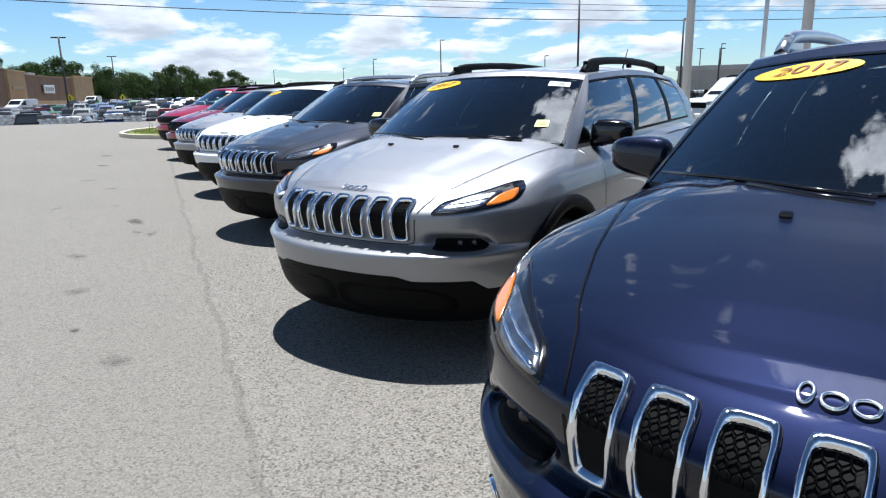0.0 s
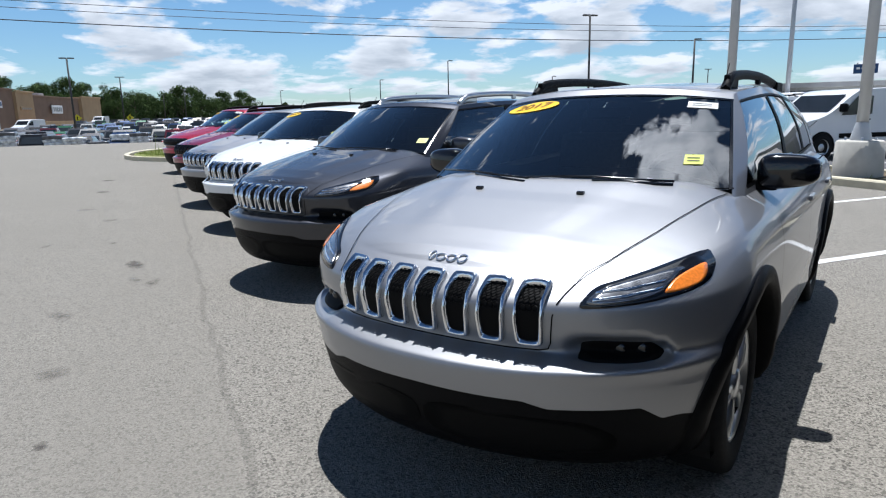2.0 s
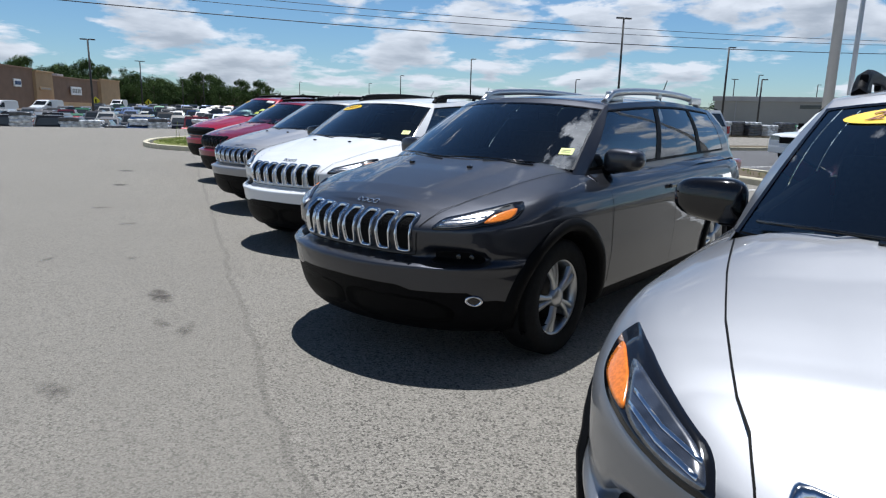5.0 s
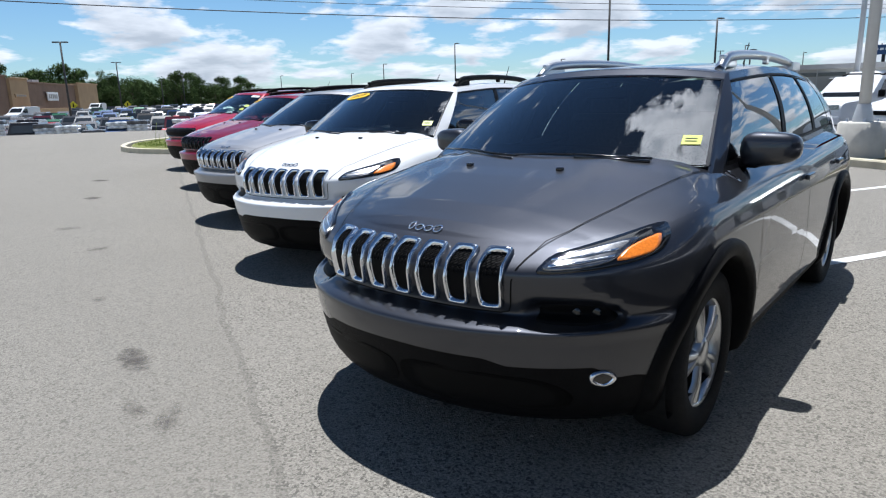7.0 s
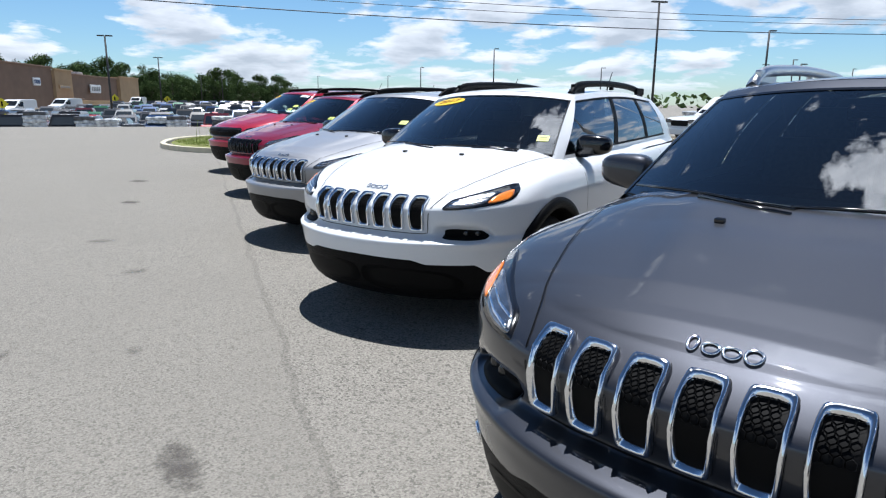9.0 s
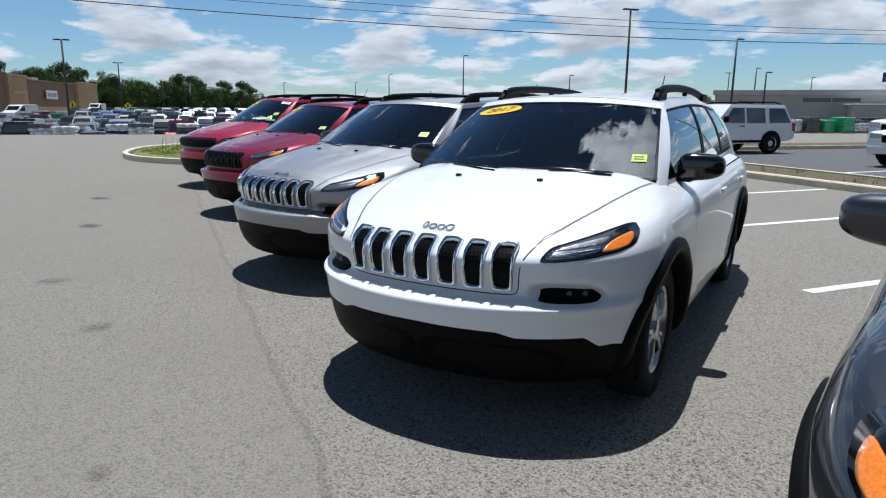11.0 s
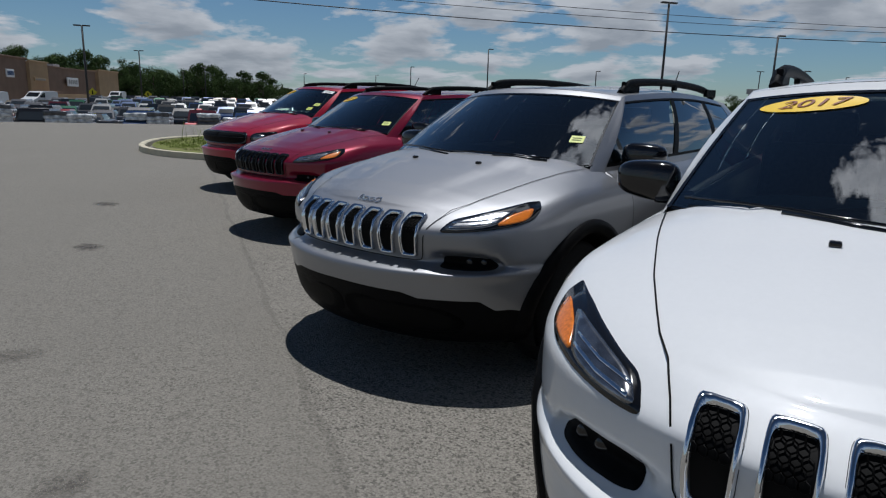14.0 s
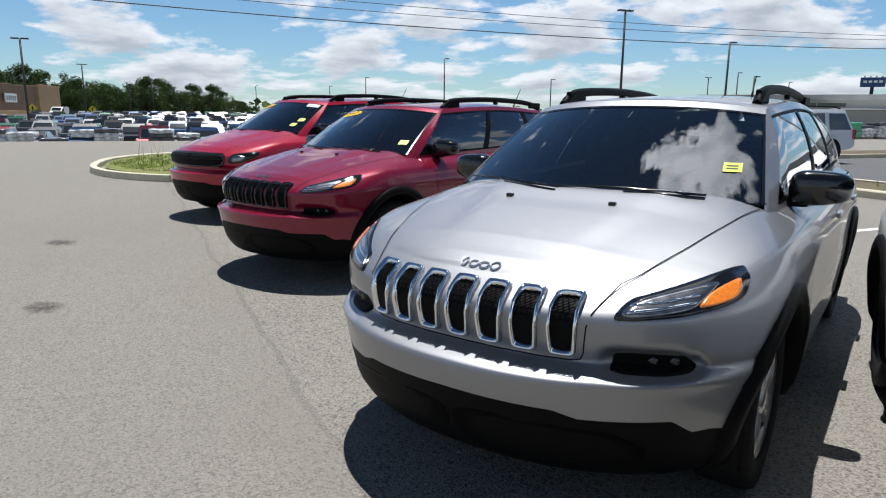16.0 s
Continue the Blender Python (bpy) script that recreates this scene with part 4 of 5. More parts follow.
def strip_along(pts, profile, closed=False):
    """Sweeps a profile of (out, up) along points on the ground; out is to the right of the way."""
    verts = []
    n = len(pts)
    for i, p in enumerate(pts):
        a = Vector(pts[(i - 1) % n] if (i or closed) else pts[0])
        b = Vector(pts[(i + 1) % n] if (i < n - 1 or closed) else pts[-1])
        d = (b - a).normalized()
        r = Vector((d.y, -d.x))
        verts += [(p[0] + r.x * o, p[1] + r.y * o, z) for o, z in profile]
    m = len(profile)
    faces = [(i * m + j, i * m + j + 1, ((i + 1) % n) * m + j + 1, ((i + 1) % n) * m + j) for i in range(n if closed else n - 1) for j in range(m - 1)]
    if not closed:
        faces += [tuple(range(m)), tuple(range((n - 1) * m, n * m))[::-1]]
    return verts, faces


KERB_PROFILE = ((0.0, -0.02), (0.0, 0.12), (0.02, 0.145), (0.13, 0.15), (0.155, 0.14), (0.16, -0.02))


def ellipse_pts(cx, cy, rx, ry, a0, a1, n, p=2.4):
    out = []
    for k in range(n + 1):
        a = radians(a0 + (a1 - a0) * k / n)
        c, s = math.cos(a), math.sin(a)
        out.append((cx + rx * math.copysign(abs(c) ** (2 / p), c), cy + ry * math.copysign(abs(s) ** (2 / p), s)))
    return out


def kerb_run(name, label, pts, per=4):
    """A kerb laid in cast lengths with open joints."""
    root = tagged(thing(name, label, "kerb"), kind="structure")
    for i in range(0, len(pts) - 1, per):
        seg = [Vector(p) for p in pts[i:i + per + 1]]
        if len(seg) < 2:
            continue
        seg[0] = seg[0] + (seg[1] - seg[0]).normalized() * 0.006
        seg[-1] = seg[-1] - (seg[-1] - seg[-2]).normalized() * 0.006
        part("kerb_stone", mesh_of("kerb_stone", *strip_along(seg, KERB_PROFILE), KERB, False), root)
    return root


def grass_tufts(name, label, spots, seed, height=0.12):
    rnd = random.Random(seed)
    v, f = [], []
    for x, y, z in spots:
        for _ in range(7):
            a, l = rnd.uniform(0, 6.28), height * rnd.uniform(0.4, 1.2)
            bx, by = x + rnd.uniform(-0.08, 0.08), y + rnd.uniform(-0.08, 0.08)
            dx, dy = math.cos(a), math.sin(a)
            n = len(v)
            v += [(bx - dy * 0.006, by + dx * 0.006, z), (bx + dy * 0.006, by - dx * 0.006, z), (bx + dx * l * 0.4, by + dy * l * 0.4, z + l)]
            f.append((n, n + 1, n + 2))
    return tagged(new(name, mesh_of(name, v, f, GRASS, False)), label, "grass", kind="stuff")


# planted island beyond the row
isl = [(12.0, 34.6), (8.0, 34.6)] + ellipse_pts(3.2, 29.4, 5.7, 5.2, 90, 270, 28) + [(8.0, 24.2), (12.0, 24.2)]
kerb_run("kerb_island", "pale concrete kerb round a grassy island", isl, 4)
core = [(x + (3.2 - x) * 0.03 if x < 3 else x, y + (29.4 - y) * 0.03) for x, y in isl]
bm = bmesh.new()
bm.faces.new([bm.verts.new((x, y, 0.12)) for x, y in core])
bmesh.ops.triangulate(bm, faces=bm.faces)
tagged(part("island_soil", bm, None, material=GRASS_SOIL), "dry grass and soil on the island", "ground", kind="structure")
rg = random.Random(5)


def in_island(x, y):
    return ((3.2 - x) / 5.4) ** 2 + ((y - 29.4) / 4.9) ** 2 < 1 if x < 3.2 else abs(y - 29.4) < 4.9


tufts = [(x, y, 0.12) for x, y in ((rg.uniform(-2.4, 8), rg.uniform(24.4, 34.4)) for _ in range(4200)) if in_island(x, y)]
grass_tufts("island_grass", "short dry green grass on the island", tufts, 2, 0.07)
weeds = thing("weed_stalks", "thin dry weed stalks standing in the grass", "weed", pose(-1.2, 28.2, 0.12))
for k in range(7):
    a = rg.uniform(0, 6.28)
    r = rg.uniform(0, 0.35)
    h = rg.uniform(0.4, 0.75)
    bx, by = r * math.cos(a), r * math.sin(a)
    part("stalk", mesh_of("stalk", *tube([(bx, by, 0), (bx + 0.03, by, h * 0.5), (bx + rg.uniform(-0.1, 0.1), by, h)], [0.008, 0.006, 0.003], 5), GRASS), weeds)

# kerb and verge behind the row, the next lot
KX = 11.2
kerb_run("kerb_verge", "pale concrete kerb along the verge", [(KX, y) for y in np.arange(24.0, -8.1, -0.75)][::-1], 4)
kerb_run("kerb_far_side", "pale concrete kerb of the next lot", [(KX + 2.0, y) for y in np.arange(-8, 24.1, 0.75)][::-1], 4)
vs = mesh_of("verge", [(KX + 0.15, -8, 0.11), (KX + 1.9, -8, 0.11), (KX + 1.9, 24, 0.11), (KX + 0.15, 24, 0.11)], [(0, 1, 2, 3)], MULCH, False)
tagged(new("verge", vs), "dry mulch and weeds between two kerbs", "ground", kind="structure")
grass_tufts("verge_weeds", "sparse weeds on the verge", [(rg.uniform(KX + 0.2, KX + 1.85), rg.uniform(-2, 24), 0.11) for _ in range(130)], 3, 0.13)
lot = mesh_of("next_lot", [(KX + 2.1, -30, 0.004), (60, -30, 0.004), (60, 27.6, 0.004), (KX + 2.1, 27.6, 0.004)], [(0, 1, 2, 3)], DARK_ASPHALT, False)
tagged(new("next_lot", lot), "darker asphalt of the next car lot", "ground", kind="structure")
kerb_run("kerb_road", "kerb strip at the far side of the next lot", [(x, 27.8) for x in np.arange(12.5, 60, 1.5)], 2)
rs = mesh_of("road_verge", [(12.5, 28.0, 0.1), (60, 28.0, 0.1), (60, 30.5, 0.1), (12.5, 30.5, 0.1)], [(0, 1, 2, 3)], MULCH, False)
tagged(new("road_verge", rs), "narrow strip of dry grass by the road", "ground", kind="structure")
for k in range(-1, 7):
    y0 = 5.45 + 2.58 * k
    st = strip_along([(x, y0 + 0.066 * x) for x in (4.6, 6.6, 8.6, 11.1)], ((-0.055, 0.004), (0.055, 0.004)))
    tagged(new("parking_line", mesh_of("parking_line", *st, PAINT_LINE, False)), "worn white painted parking line", "road marking", "parking lines", "structure")
for k in range(8):
    x0, y0 = 13.6, -2 + 3.0 * k
    st = strip_along([(x0, y0), (x0 + 5.0, y0 + 0.35)], ((-0.055, 0.008), (0.055, 0.008)))
    tagged(new("parking_line", mesh_of("parking_line", *st, PAINT_LINE, False)), "white painted parking line on dark asphalt", "road marking", "parking lines", "structure")


# stains and grit on the near asphalt
def stain_mat(name, most):
    m = bpy.data.materials.new(name)
    m.use_nodes = True
    nt = m.node_tree
    b = nt.nodes["Principled BSDF"]
    b.inputs["Base Color"].default_value = (0.075, 0.066, 0.058, 1)
    b.inputs["Roughness"].default_value = 0.8
    tc = nt.nodes.new("ShaderNodeTexCoord")
    n = nt.nodes.new("ShaderNodeTexNoise")
    n.inputs["Scale"].default_value, n.inputs["Detail"].default_value, n.inputs["Roughness"].default_value = 11, 8, 0.68
    nt.links.new(tc.outputs["Object"], n.inputs["Vector"])
    g = nt.nodes.new("ShaderNodeTexGradient")
    g.gradient_type = "SPHERICAL"
    mp = nt.nodes.new("ShaderNodeMapping")
    mp.inputs["Location"].default_value, mp.inputs["Scale"].default_value = (-1, -1, 0), (2, 2, 1)
    nt.links.new(tc.outputs["Generated"], mp.inputs[0])
    nt.links.new(mp.outputs[0], g.inputs[0])
    q = nt.nodes.new("ShaderNodeMath")
    q.operation = "MULTIPLY"
    nt.links.new(n.outputs["Fac"], q.inputs[0])
    nt.links.new(g.outputs["Fac"], q.inputs[1])
    r = nt.nodes.new("ShaderNodeMapRange")
    r.inputs["From Min"].default_value, r.inputs["From Max"].default_value, r.inputs["To Max"].default_value = 0.14, 0.30, most
    nt.links.new(q.outputs[0], r.inputs[0])
    nt.links.new(r.outputs[0], b.inputs["Alpha"])
    return m


STAIN, FAINT_STAIN = stain_mat("oil_stain", 0.8), stain_mat("faint_stain", 0.38)
for x, y, w, l, a, m in ((0.04, 8.30, 0.17, 0.50, 14, STAIN), (0.12, 7.62, 0.10, 0.26, 25, FAINT_STAIN), (-0.27, 6.65, 0.15, 0.30, 40, FAINT_STAIN), (0.28, 7.45, 0.12, 0.34, -10, FAINT_STAIN),
                         (0.10, 4.48, 0.07, 0.10, 0, STAIN), (0.40, 3.85, 0.17, 0.24, 30, FAINT_STAIN), (-1.39, 15.8, 0.26, 0.42, 20, STAIN), (-1.70, 18.5, 0.3, 0.5, 30, STAIN), (-1.05, 9.75, 0.24, 0.10, 80, FAINT_STAIN),
                         (-0.65, 11.6, 0.24, 0.22, 60, FAINT_STAIN), (-0.05, 5.4, 0.2, 0.22, 0, FAINT_STAIN), (-1.2, 13.0, 0.3, 0.25, 15, FAINT_STAIN), (-0.34, 9.66, 0.1, 0.16, 0, FAINT_STAIN), (-2.3, 6.3, 0.3, 0.3, 50, FAINT_STAIN)):
    me = mesh_of("oil_stain", [(-w, -l, 0), (w, -l, 0), (w, l, 0), (-w, l, 0)], [(0, 1, 2, 3)], m, False)
    o = new("oil_stain", me)
    o.matrix_world = pose(x, y, 0.003, 0, 0, a)
    tagged(o, "dark dried oil stain on the asphalt", "stain", "oil stains", "structure")
gv, gf = [], []
for _ in range(900):
    x, y, r = rg.uniform(-3.5, 2.2), rg.uniform(1.5, 18), rg.uniform(0.003, 0.009)
    n = len(gv)
    gv += [(x - r, y - r * 0.6, 0), (x + r, y - r, 0), (x + r * 0.5, y + r, 0), (x, y, r * 0.9)]
    gf += [(n, n + 1, n + 3), (n + 1, n + 2, n + 3), (n + 2, n, n + 3)]
tagged(new("grit", mesh_of("grit", gv, gf, mat("grit_stone", (0.22, 0.2, 0.17), 0.9), False)), "loose grit scattered on the asphalt", "grit", kind="stuff")


# ---- lamps and poles ----
def flag_pole(x, y, r, label, base=True, h=9.5):
    p = thing("light_pole", label, "pole", pose(x, y, 0.1))
    z0 = 0.68 if base else 0.0
    if base:
        part("footing", mesh_of("footing", *lathe([(0.0, 0.66), (0.36, 0.66), (0.395, 0.63), (0.41, 0.0)], 28, "z"), CONCRETE), p, "round concrete footing")
        part("base_cover", mesh_of("base_cover", *lathe([(r * 1.05, 0.98), (r * 1.25, 0.90), (r * 1.75, 0.70), (r * 1.75, 0.66)], 20, "z"), POLE_GREY), p)
        for k in range(4):
            a = radians(45 + 90 * k)
            part("bolt", mesh_of("bolt", *lathe([(0.0, 0.72), (0.018, 0.72), (0.018, 0.655)], 8, "z"), SATIN), p).location = (0.24 * math.cos(a), 0.24 * math.sin(a), 0)
    part("shaft", mesh_of("shaft", *tube([(0, 0, z0), (0, 0, h * 0.5), (0, 0, h)], [r, r * 0.9, r * 0.78], 20), POLE_GREY), p)
    part("lamp_head", box(0.35, 0, h, 0.8, 0.35, 0.12, 0.03), p, material=POLE_GREY)


flag_pole(12.02, 10.5, 0.10, "grey light pole on a round concrete footing")
flag_pole(11.85, 13.7, 0.10, "grey light pole on a concrete footing by the kerb")
flag_pole(24.9, 24.9, 0.105, "slender grey light pole in the next lot", False)


def lot_lamp(x, y, h, two=False, turn=0.0):
    p = thing("street_lamp", "dark tall car park lamp on a slim pole", "street lamp", pose(x, y, gz(x, y), 0, 0, turn), "car park lamps")
    h -= gz(x, y)
    part("shaft", mesh_of("shaft", *tube([(0, 0, 0), (0, 0, h)], [0.13, 0.09], 8), POLE_DARK), p)
    part("lamp_head", box(0.42, 0, h, 0.72, 0.4, 0.13, 0.04), p, material=POLE_DARK)
    if two:
        part("lamp_head", box(-0.42, 0, h, 0.72, 0.4, 0.13, 0.04), p, material=POLE_DARK)


for x, y, h, two in ((-15.47, 89.0, 8.5, True), (38.3, 110.7, 10.2, False), (36.7, 61.8, 10.7, True), (-16, 135, 9, True), (52, 65, 9, False), (35, 148, 9, False), (37, 196, 9, False),
                     (-8, 190, 9, True), (-15, 215, 8.5, True), (88, 100, 9, False), (100, 120, 9.5, True), (62, 118, 8, False), (66, 75, 6.5, False), (18, 205, 9, False), (120, 118, 9, False)):
    lot_lamp(x, y, h, two)


def utility_pole(x, y, h):
    p = thing("utility_pole", "leaning brown wooden utility pole with crossarm", "utility pole", pose(x, y, 0))
    part("shaft", mesh_of("shaft", *tube([(0, 0, 0), (0.25, 0, h)], [0.2, 0.13], 10), WOOD_POLE), p)
    part("crossarm", box(0.22, 0, h - 0.9, 0.12, 2.4, 0.14, 0.02), p, material=WOOD_POLE)
    for dy in (-1.0, 0.0, 1.0):
        part("insulator", mesh_of("insulator", *lathe([(0.0, 0.3), (0.06, 0.28), (0.08, 0.1), (0.04, 0.0)], 8, "z"), POLE_GREY), p).location = (0.22, dy, h - 0.83)


UPX = (-45, 92, 190)
for x in UPX:
    utility_pole(x, 68, 12.6)
for dz, dy, r in ((0.0, 0.0, 0.045), (1.15, 1.0, 0.028), (1.35, -1.0, 0.028)):
    pts = []
    for a, b in zip(UPX[:-1], UPX[1:]):
        for k in range(24):
            t = k / 24
            pts.append((a + (b - a) * t, 68 + dy, (11.9 - 1.0 * t if a < 0 else 10.9) + dz - 0.6 - (1.75 if dz < 1.2 else 1.6) * 4 * t * (1 - t)))
    tagged(new("power_line", mesh_of("power_line", *tube(pts, r, 6), WIRE)), "sagging dark overhead power line", "power line", "power lines")


# ---- other vehicles ----
def loft_body(profile, w, inset=0.05, top_in=0.0):
    """A body from a side outline of (x, z), rounded towards its sides."""
    zs = [p[1] for p in profile]
    zm, zr = min(zs), max(zs) - min(zs)
    cx = sum(p[0] for p in profile) / len(profile)
    cz = zm + zr * 0.5
    verts = []
    secs = ((-1, 0.93), (-1, 0.975), (-0.93, 1.0), (0.93, 1.0), (1, 0.975), (1, 0.93))
    n = len(profile)
    for i, (t, k) in enumerate(secs):
        for x, z in profile:
            u = max(0, (z - zm) / zr)
            yy = w * t * (1 - top_in * u * u)
            verts.append((cx + (x - cx) * (1 - (1 - k) * 0.35), yy, cz + (z - cz) * k))
    faces = [(i * n + j, i * n + (j + 1) % n, (i + 1) * n + (j + 1) % n, (i + 1) * n + j) for i in range(5) for j in range(n)]
    faces += [tuple(range(n))[::-1], tuple(range(5 * n, 6 * n))]
    return verts, faces


def greenhouse(base, top, wb, wt, zb, zt):
    """A tapered cabin between a base and a top stretch of x."""
    v = []
    for (x0, x1), w, z in ((base, wb, zb), ((base[0] + (top[0] - base[0]) * 0.85, base[1] + (top[1] - base[1]) * 0.85), wb + (wt - wb) * 0.75, zb + (zt - zb) * 0.85), (top, wt, zt)):
        v += [(x0, -w, z), (x1, -w, z), (x1, w, z), (x0, w, z)]
    return v, [(4 * i + j, 4 * i + (j + 1) % 4, 4 * i + 4 + (j + 1) % 4, 4 * i + 4 + j) for i in range(2) for j in range(4)] + [(8, 9, 10, 11)]


W_TYRE = {}


def plain_wheel(root, x, y, r, rim=None):
    key = (round(r, 3), rim.name if rim else "")
    if key not in W_TYRE:
        W_TYRE[key] = (mesh_of("tyre", *lathe([(r * 0.64, -0.1), (r * 0.97, -0.1), (r, -0.06), (r, 0.06), (r * 0.97, 0.1), (r * 0.64, 0.1)], 20), RUBBER),
                       mesh_of("wheel_disc", *lathe([(r * 0.65, 0.09), (r * 0.60, 0.06), (r * 0.35, 0.05), (r * 0.2, 0.085), (0.0, 0.09)], 20), rim or ALLOY))
    wh = part("wheel", W_TYRE[key][0], root)
    wh.location, wh.rotation_euler = (x, y, r), (0, 0, 0 if y > 0 else math.pi)
    part("rim", W_TYRE[key][1], wh)


def quad_panel(pts, m):
    return mesh_of("panel", pts, [tuple(range(len(pts)))], m, False)


DARK_GLASS = mat("far_car_glass", (0.030, 0.036, 0.042), 0.08, 0, 0.5)


def big_vehicle(name, label, category, m, prof, w, cab, wheels, r, paint, windows, rim=ALLOY, lamp=None, clad=None, tail=None, rails=False):
    root = thing(name, label, category, m)
    part("body", mesh_of("body", *loft_body(prof, w, top_in=0.03), paint, "sharp"), root)
    if cab:
        part("cabin", mesh_of("cabin", *greenhouse(*cab), paint, False), root)
    for x in wheels:
        for y in (w - 0.09, -(w - 0.09)):
            wv, wf = lathe([(r * 1.22, 0.0), (r * 1.22, 0.105), (r * 1.1, 0.108)], 24)
            part("wheel_arch", mesh_of("wheel_arch", [(a + x, math.copysign(b + abs(y), y), max(c + r, 0.22)) for a, b, c in wv], wf, BLACK_PLASTIC), root)
            part("arch_shadow", mesh_of("arch_shadow", [(x + r * 1.2 * math.cos(t), math.copysign(w + 0.004, y), max(r + r * 1.2 * math.sin(t), 0.2)) for t in np.linspace(0, 6.28, 24)], [tuple(range(24))], RUBBER, False), root)
            plain_wheel(root, x, math.copysign(w - 0.06, y), r, rim)
    for nm, pts in windows:
        part(nm, quad_panel(pts, DARK_GLASS), root)
        if all(abs(p[1]) > 0.3 for p in pts):
            part(nm, quad_panel([(x, -y, z) for x, y, z in pts][::-1], DARK_GLASS), root)
    for ml, pts in ([lamp] if lamp else []):
        for s in (1, -1):
            part("headlamp", quad_panel([(x, y * s, z) for x, y, z in pts], ml), root)
    for y in (w + 0.12, -(w + 0.12)):
        part("mirror", box(windows[1][1][0][0] + 0.05 if len(windows) > 1 else -1.6, y, windows[0][1][0][2] + 0.1, 0.12, 0.2, 0.22, 0.05), root, material=BLACK_PLASTIC)
    zlo, fx = min(p[1] for p in prof), max(p[0] for p in prof)
    part("front_bumper", box(fx - 0.08, 0, zlo + 0.13, 0.24, 2 * w - 0.06, 0.26, 0.05), root, material=BLACK_PLASTIC if category == "van" else CHROME if category == "pickup truck" else paint)
    part("grille", box(fx - 0.005, 0, zlo + 0.45, 0.04, 1.1, 0.1 if category == "van" else 0.22, 0.02), root, material=BLACK_PLASTIC)
    if clad:
        for s in (1, -1):
            part("side_cladding", box(clad[0], (w + 0.004) * s, clad[2], clad[1], 0.03, clad[3], 0.012), root, material=BLACK_PLASTIC)
    if tail:
        for s in (1, -1):
            part("tail_lamp", box(tail[0], (w - 0.06) * s, tail[1], 0.14, 0.16, tail[2], 0.03), root, material=TAIL_RED)
    for hx in (windows[1][1][1][0] + 0.15, ):
        for s in (1, -1):
            part("door_handle", box(hx, (w + 0.012) * s, windows[1][1][0][2] - 0.12, 0.2, 0.03, 0.035, 0.01), root, material=BLACK_PLASTIC)
    if rails:
        for s in (1, -1):
            part("roof_rail", mesh_of("roof_rail", *tube([(cab[1][1] - 0.2, (cab[3] - 0.1) * s, cab[5] + 0.03), (cab[1][1] - 0.5, (cab[3] - 0.1) * s, cab[5] + 0.09), (cab[1][0] + 0.4, (cab[3] - 0.1) * s, cab[5] + 0.09), (cab[1][0] + 0.1, (cab[3] - 0.1) * s, cab[5] + 0.03)], 0.03, 6), BLACK_PLASTIC), root)
    return root


WHITE = PAINT["white"]
van_prof = smooth_poly([(0.0, 0.35), (0.0, 0.75), (-0.12, 0.95), (-0.95, 1.13), (-1.75, 1.72), (-2.1, 1.82), (-4.6, 1.84), (-4.78, 1.7), (-4.8, 0.35)], 2)
big_vehicle("cargo_van", "white compact cargo van with black lower trim", "van", pose(14.74, 15.41, 0, 0, 0, 177), van_prof, 0.91, None, (-0.82, -3.88), 0.335, WHITE,
            (("windshield", [(-1.04, -0.80, 1.225), (-1.04, 0.80, 1.225), (-1.64, 0.74, 1.665), (-1.64, -0.74, 1.665)]),
             ("side_window", [(-1.35, 0.915, 1.14), (-2.35, 0.915, 1.16), (-2.35, 0.912, 1.62), (-1.85, 0.912, 1.62)])),
            ALLOY, (DARK_GLASS, [(0.004, 0.60, 0.78), (-0.36, 0.925, 0.84), (-0.62, 0.925, 1.02), (-0.09, 0.62, 0.95)]), (-2.35, 2.0, 0.62, 0.12))
suv_prof = smooth_poly([(0.0, 0.40), (0.0, 0.95), (-0.15, 1.08), (-1.45, 1.16), (-5.0, 1.2), (-5.2, 1.1), (-5.24, 0.42)], 2)
for px, py, hd, ww in ((14.96, 26.43, 180, True), (17.0, 19.6, 186, False)):
    big_vehicle("large_suv", "large white SUV with dark windows and black roof rails", "suv", pose(px, py, 0, 0, 0, hd) @ Matrix.Scale(0.9, 4), suv_prof, 1.0, ((-5.15, -1.35), (-4.75, -2.15), 0.96, 0.80, 1.15, 1.90), (-1.05, -4.05), 0.41, WHITE,
                (("windshield", [(-1.44, -0.82, 1.24), (-1.44, 0.82, 1.24), (-2.06, 0.74, 1.80), (-2.06, -0.74, 1.80)]),
                 ("side_window", [(-1.75, 0.965, 1.2), (-2.75, 0.965, 1.2), (-2.75, 0.855, 1.76), (-2.2, 0.855, 1.76)]),
                 ("side_window", [(-2.85, 0.965, 1.2), (-3.75, 0.965, 1.2), (-3.75, 0.855, 1.76), (-2.85, 0.855, 1.76)]),
                 ("side_window", [(-3.95, 0.965, 1.2), (-5.0, 0.965, 1.2), (-4.72, 0.855, 1.76), (-3.95, 0.855, 1.76)])),
                ALLOY, (REFLECTOR, [(0.005, 0.55, 0.86), (0.005, 0.93, 0.86), (0.0, 0.93, 1.02), (0.0, 0.55, 1.0)]), (-2.6, 2.2, 0.50, 0.10), (-5.14, 1.05, 0.34), True)
pick_prof = smooth_poly([(0.0, 0.5), (0.0, 1.1), (-0.12, 1.22), (-1.5, 1.3), (-5.9, 1.35), (-6.0, 1.3), (-6.0, 0.55)], 2)
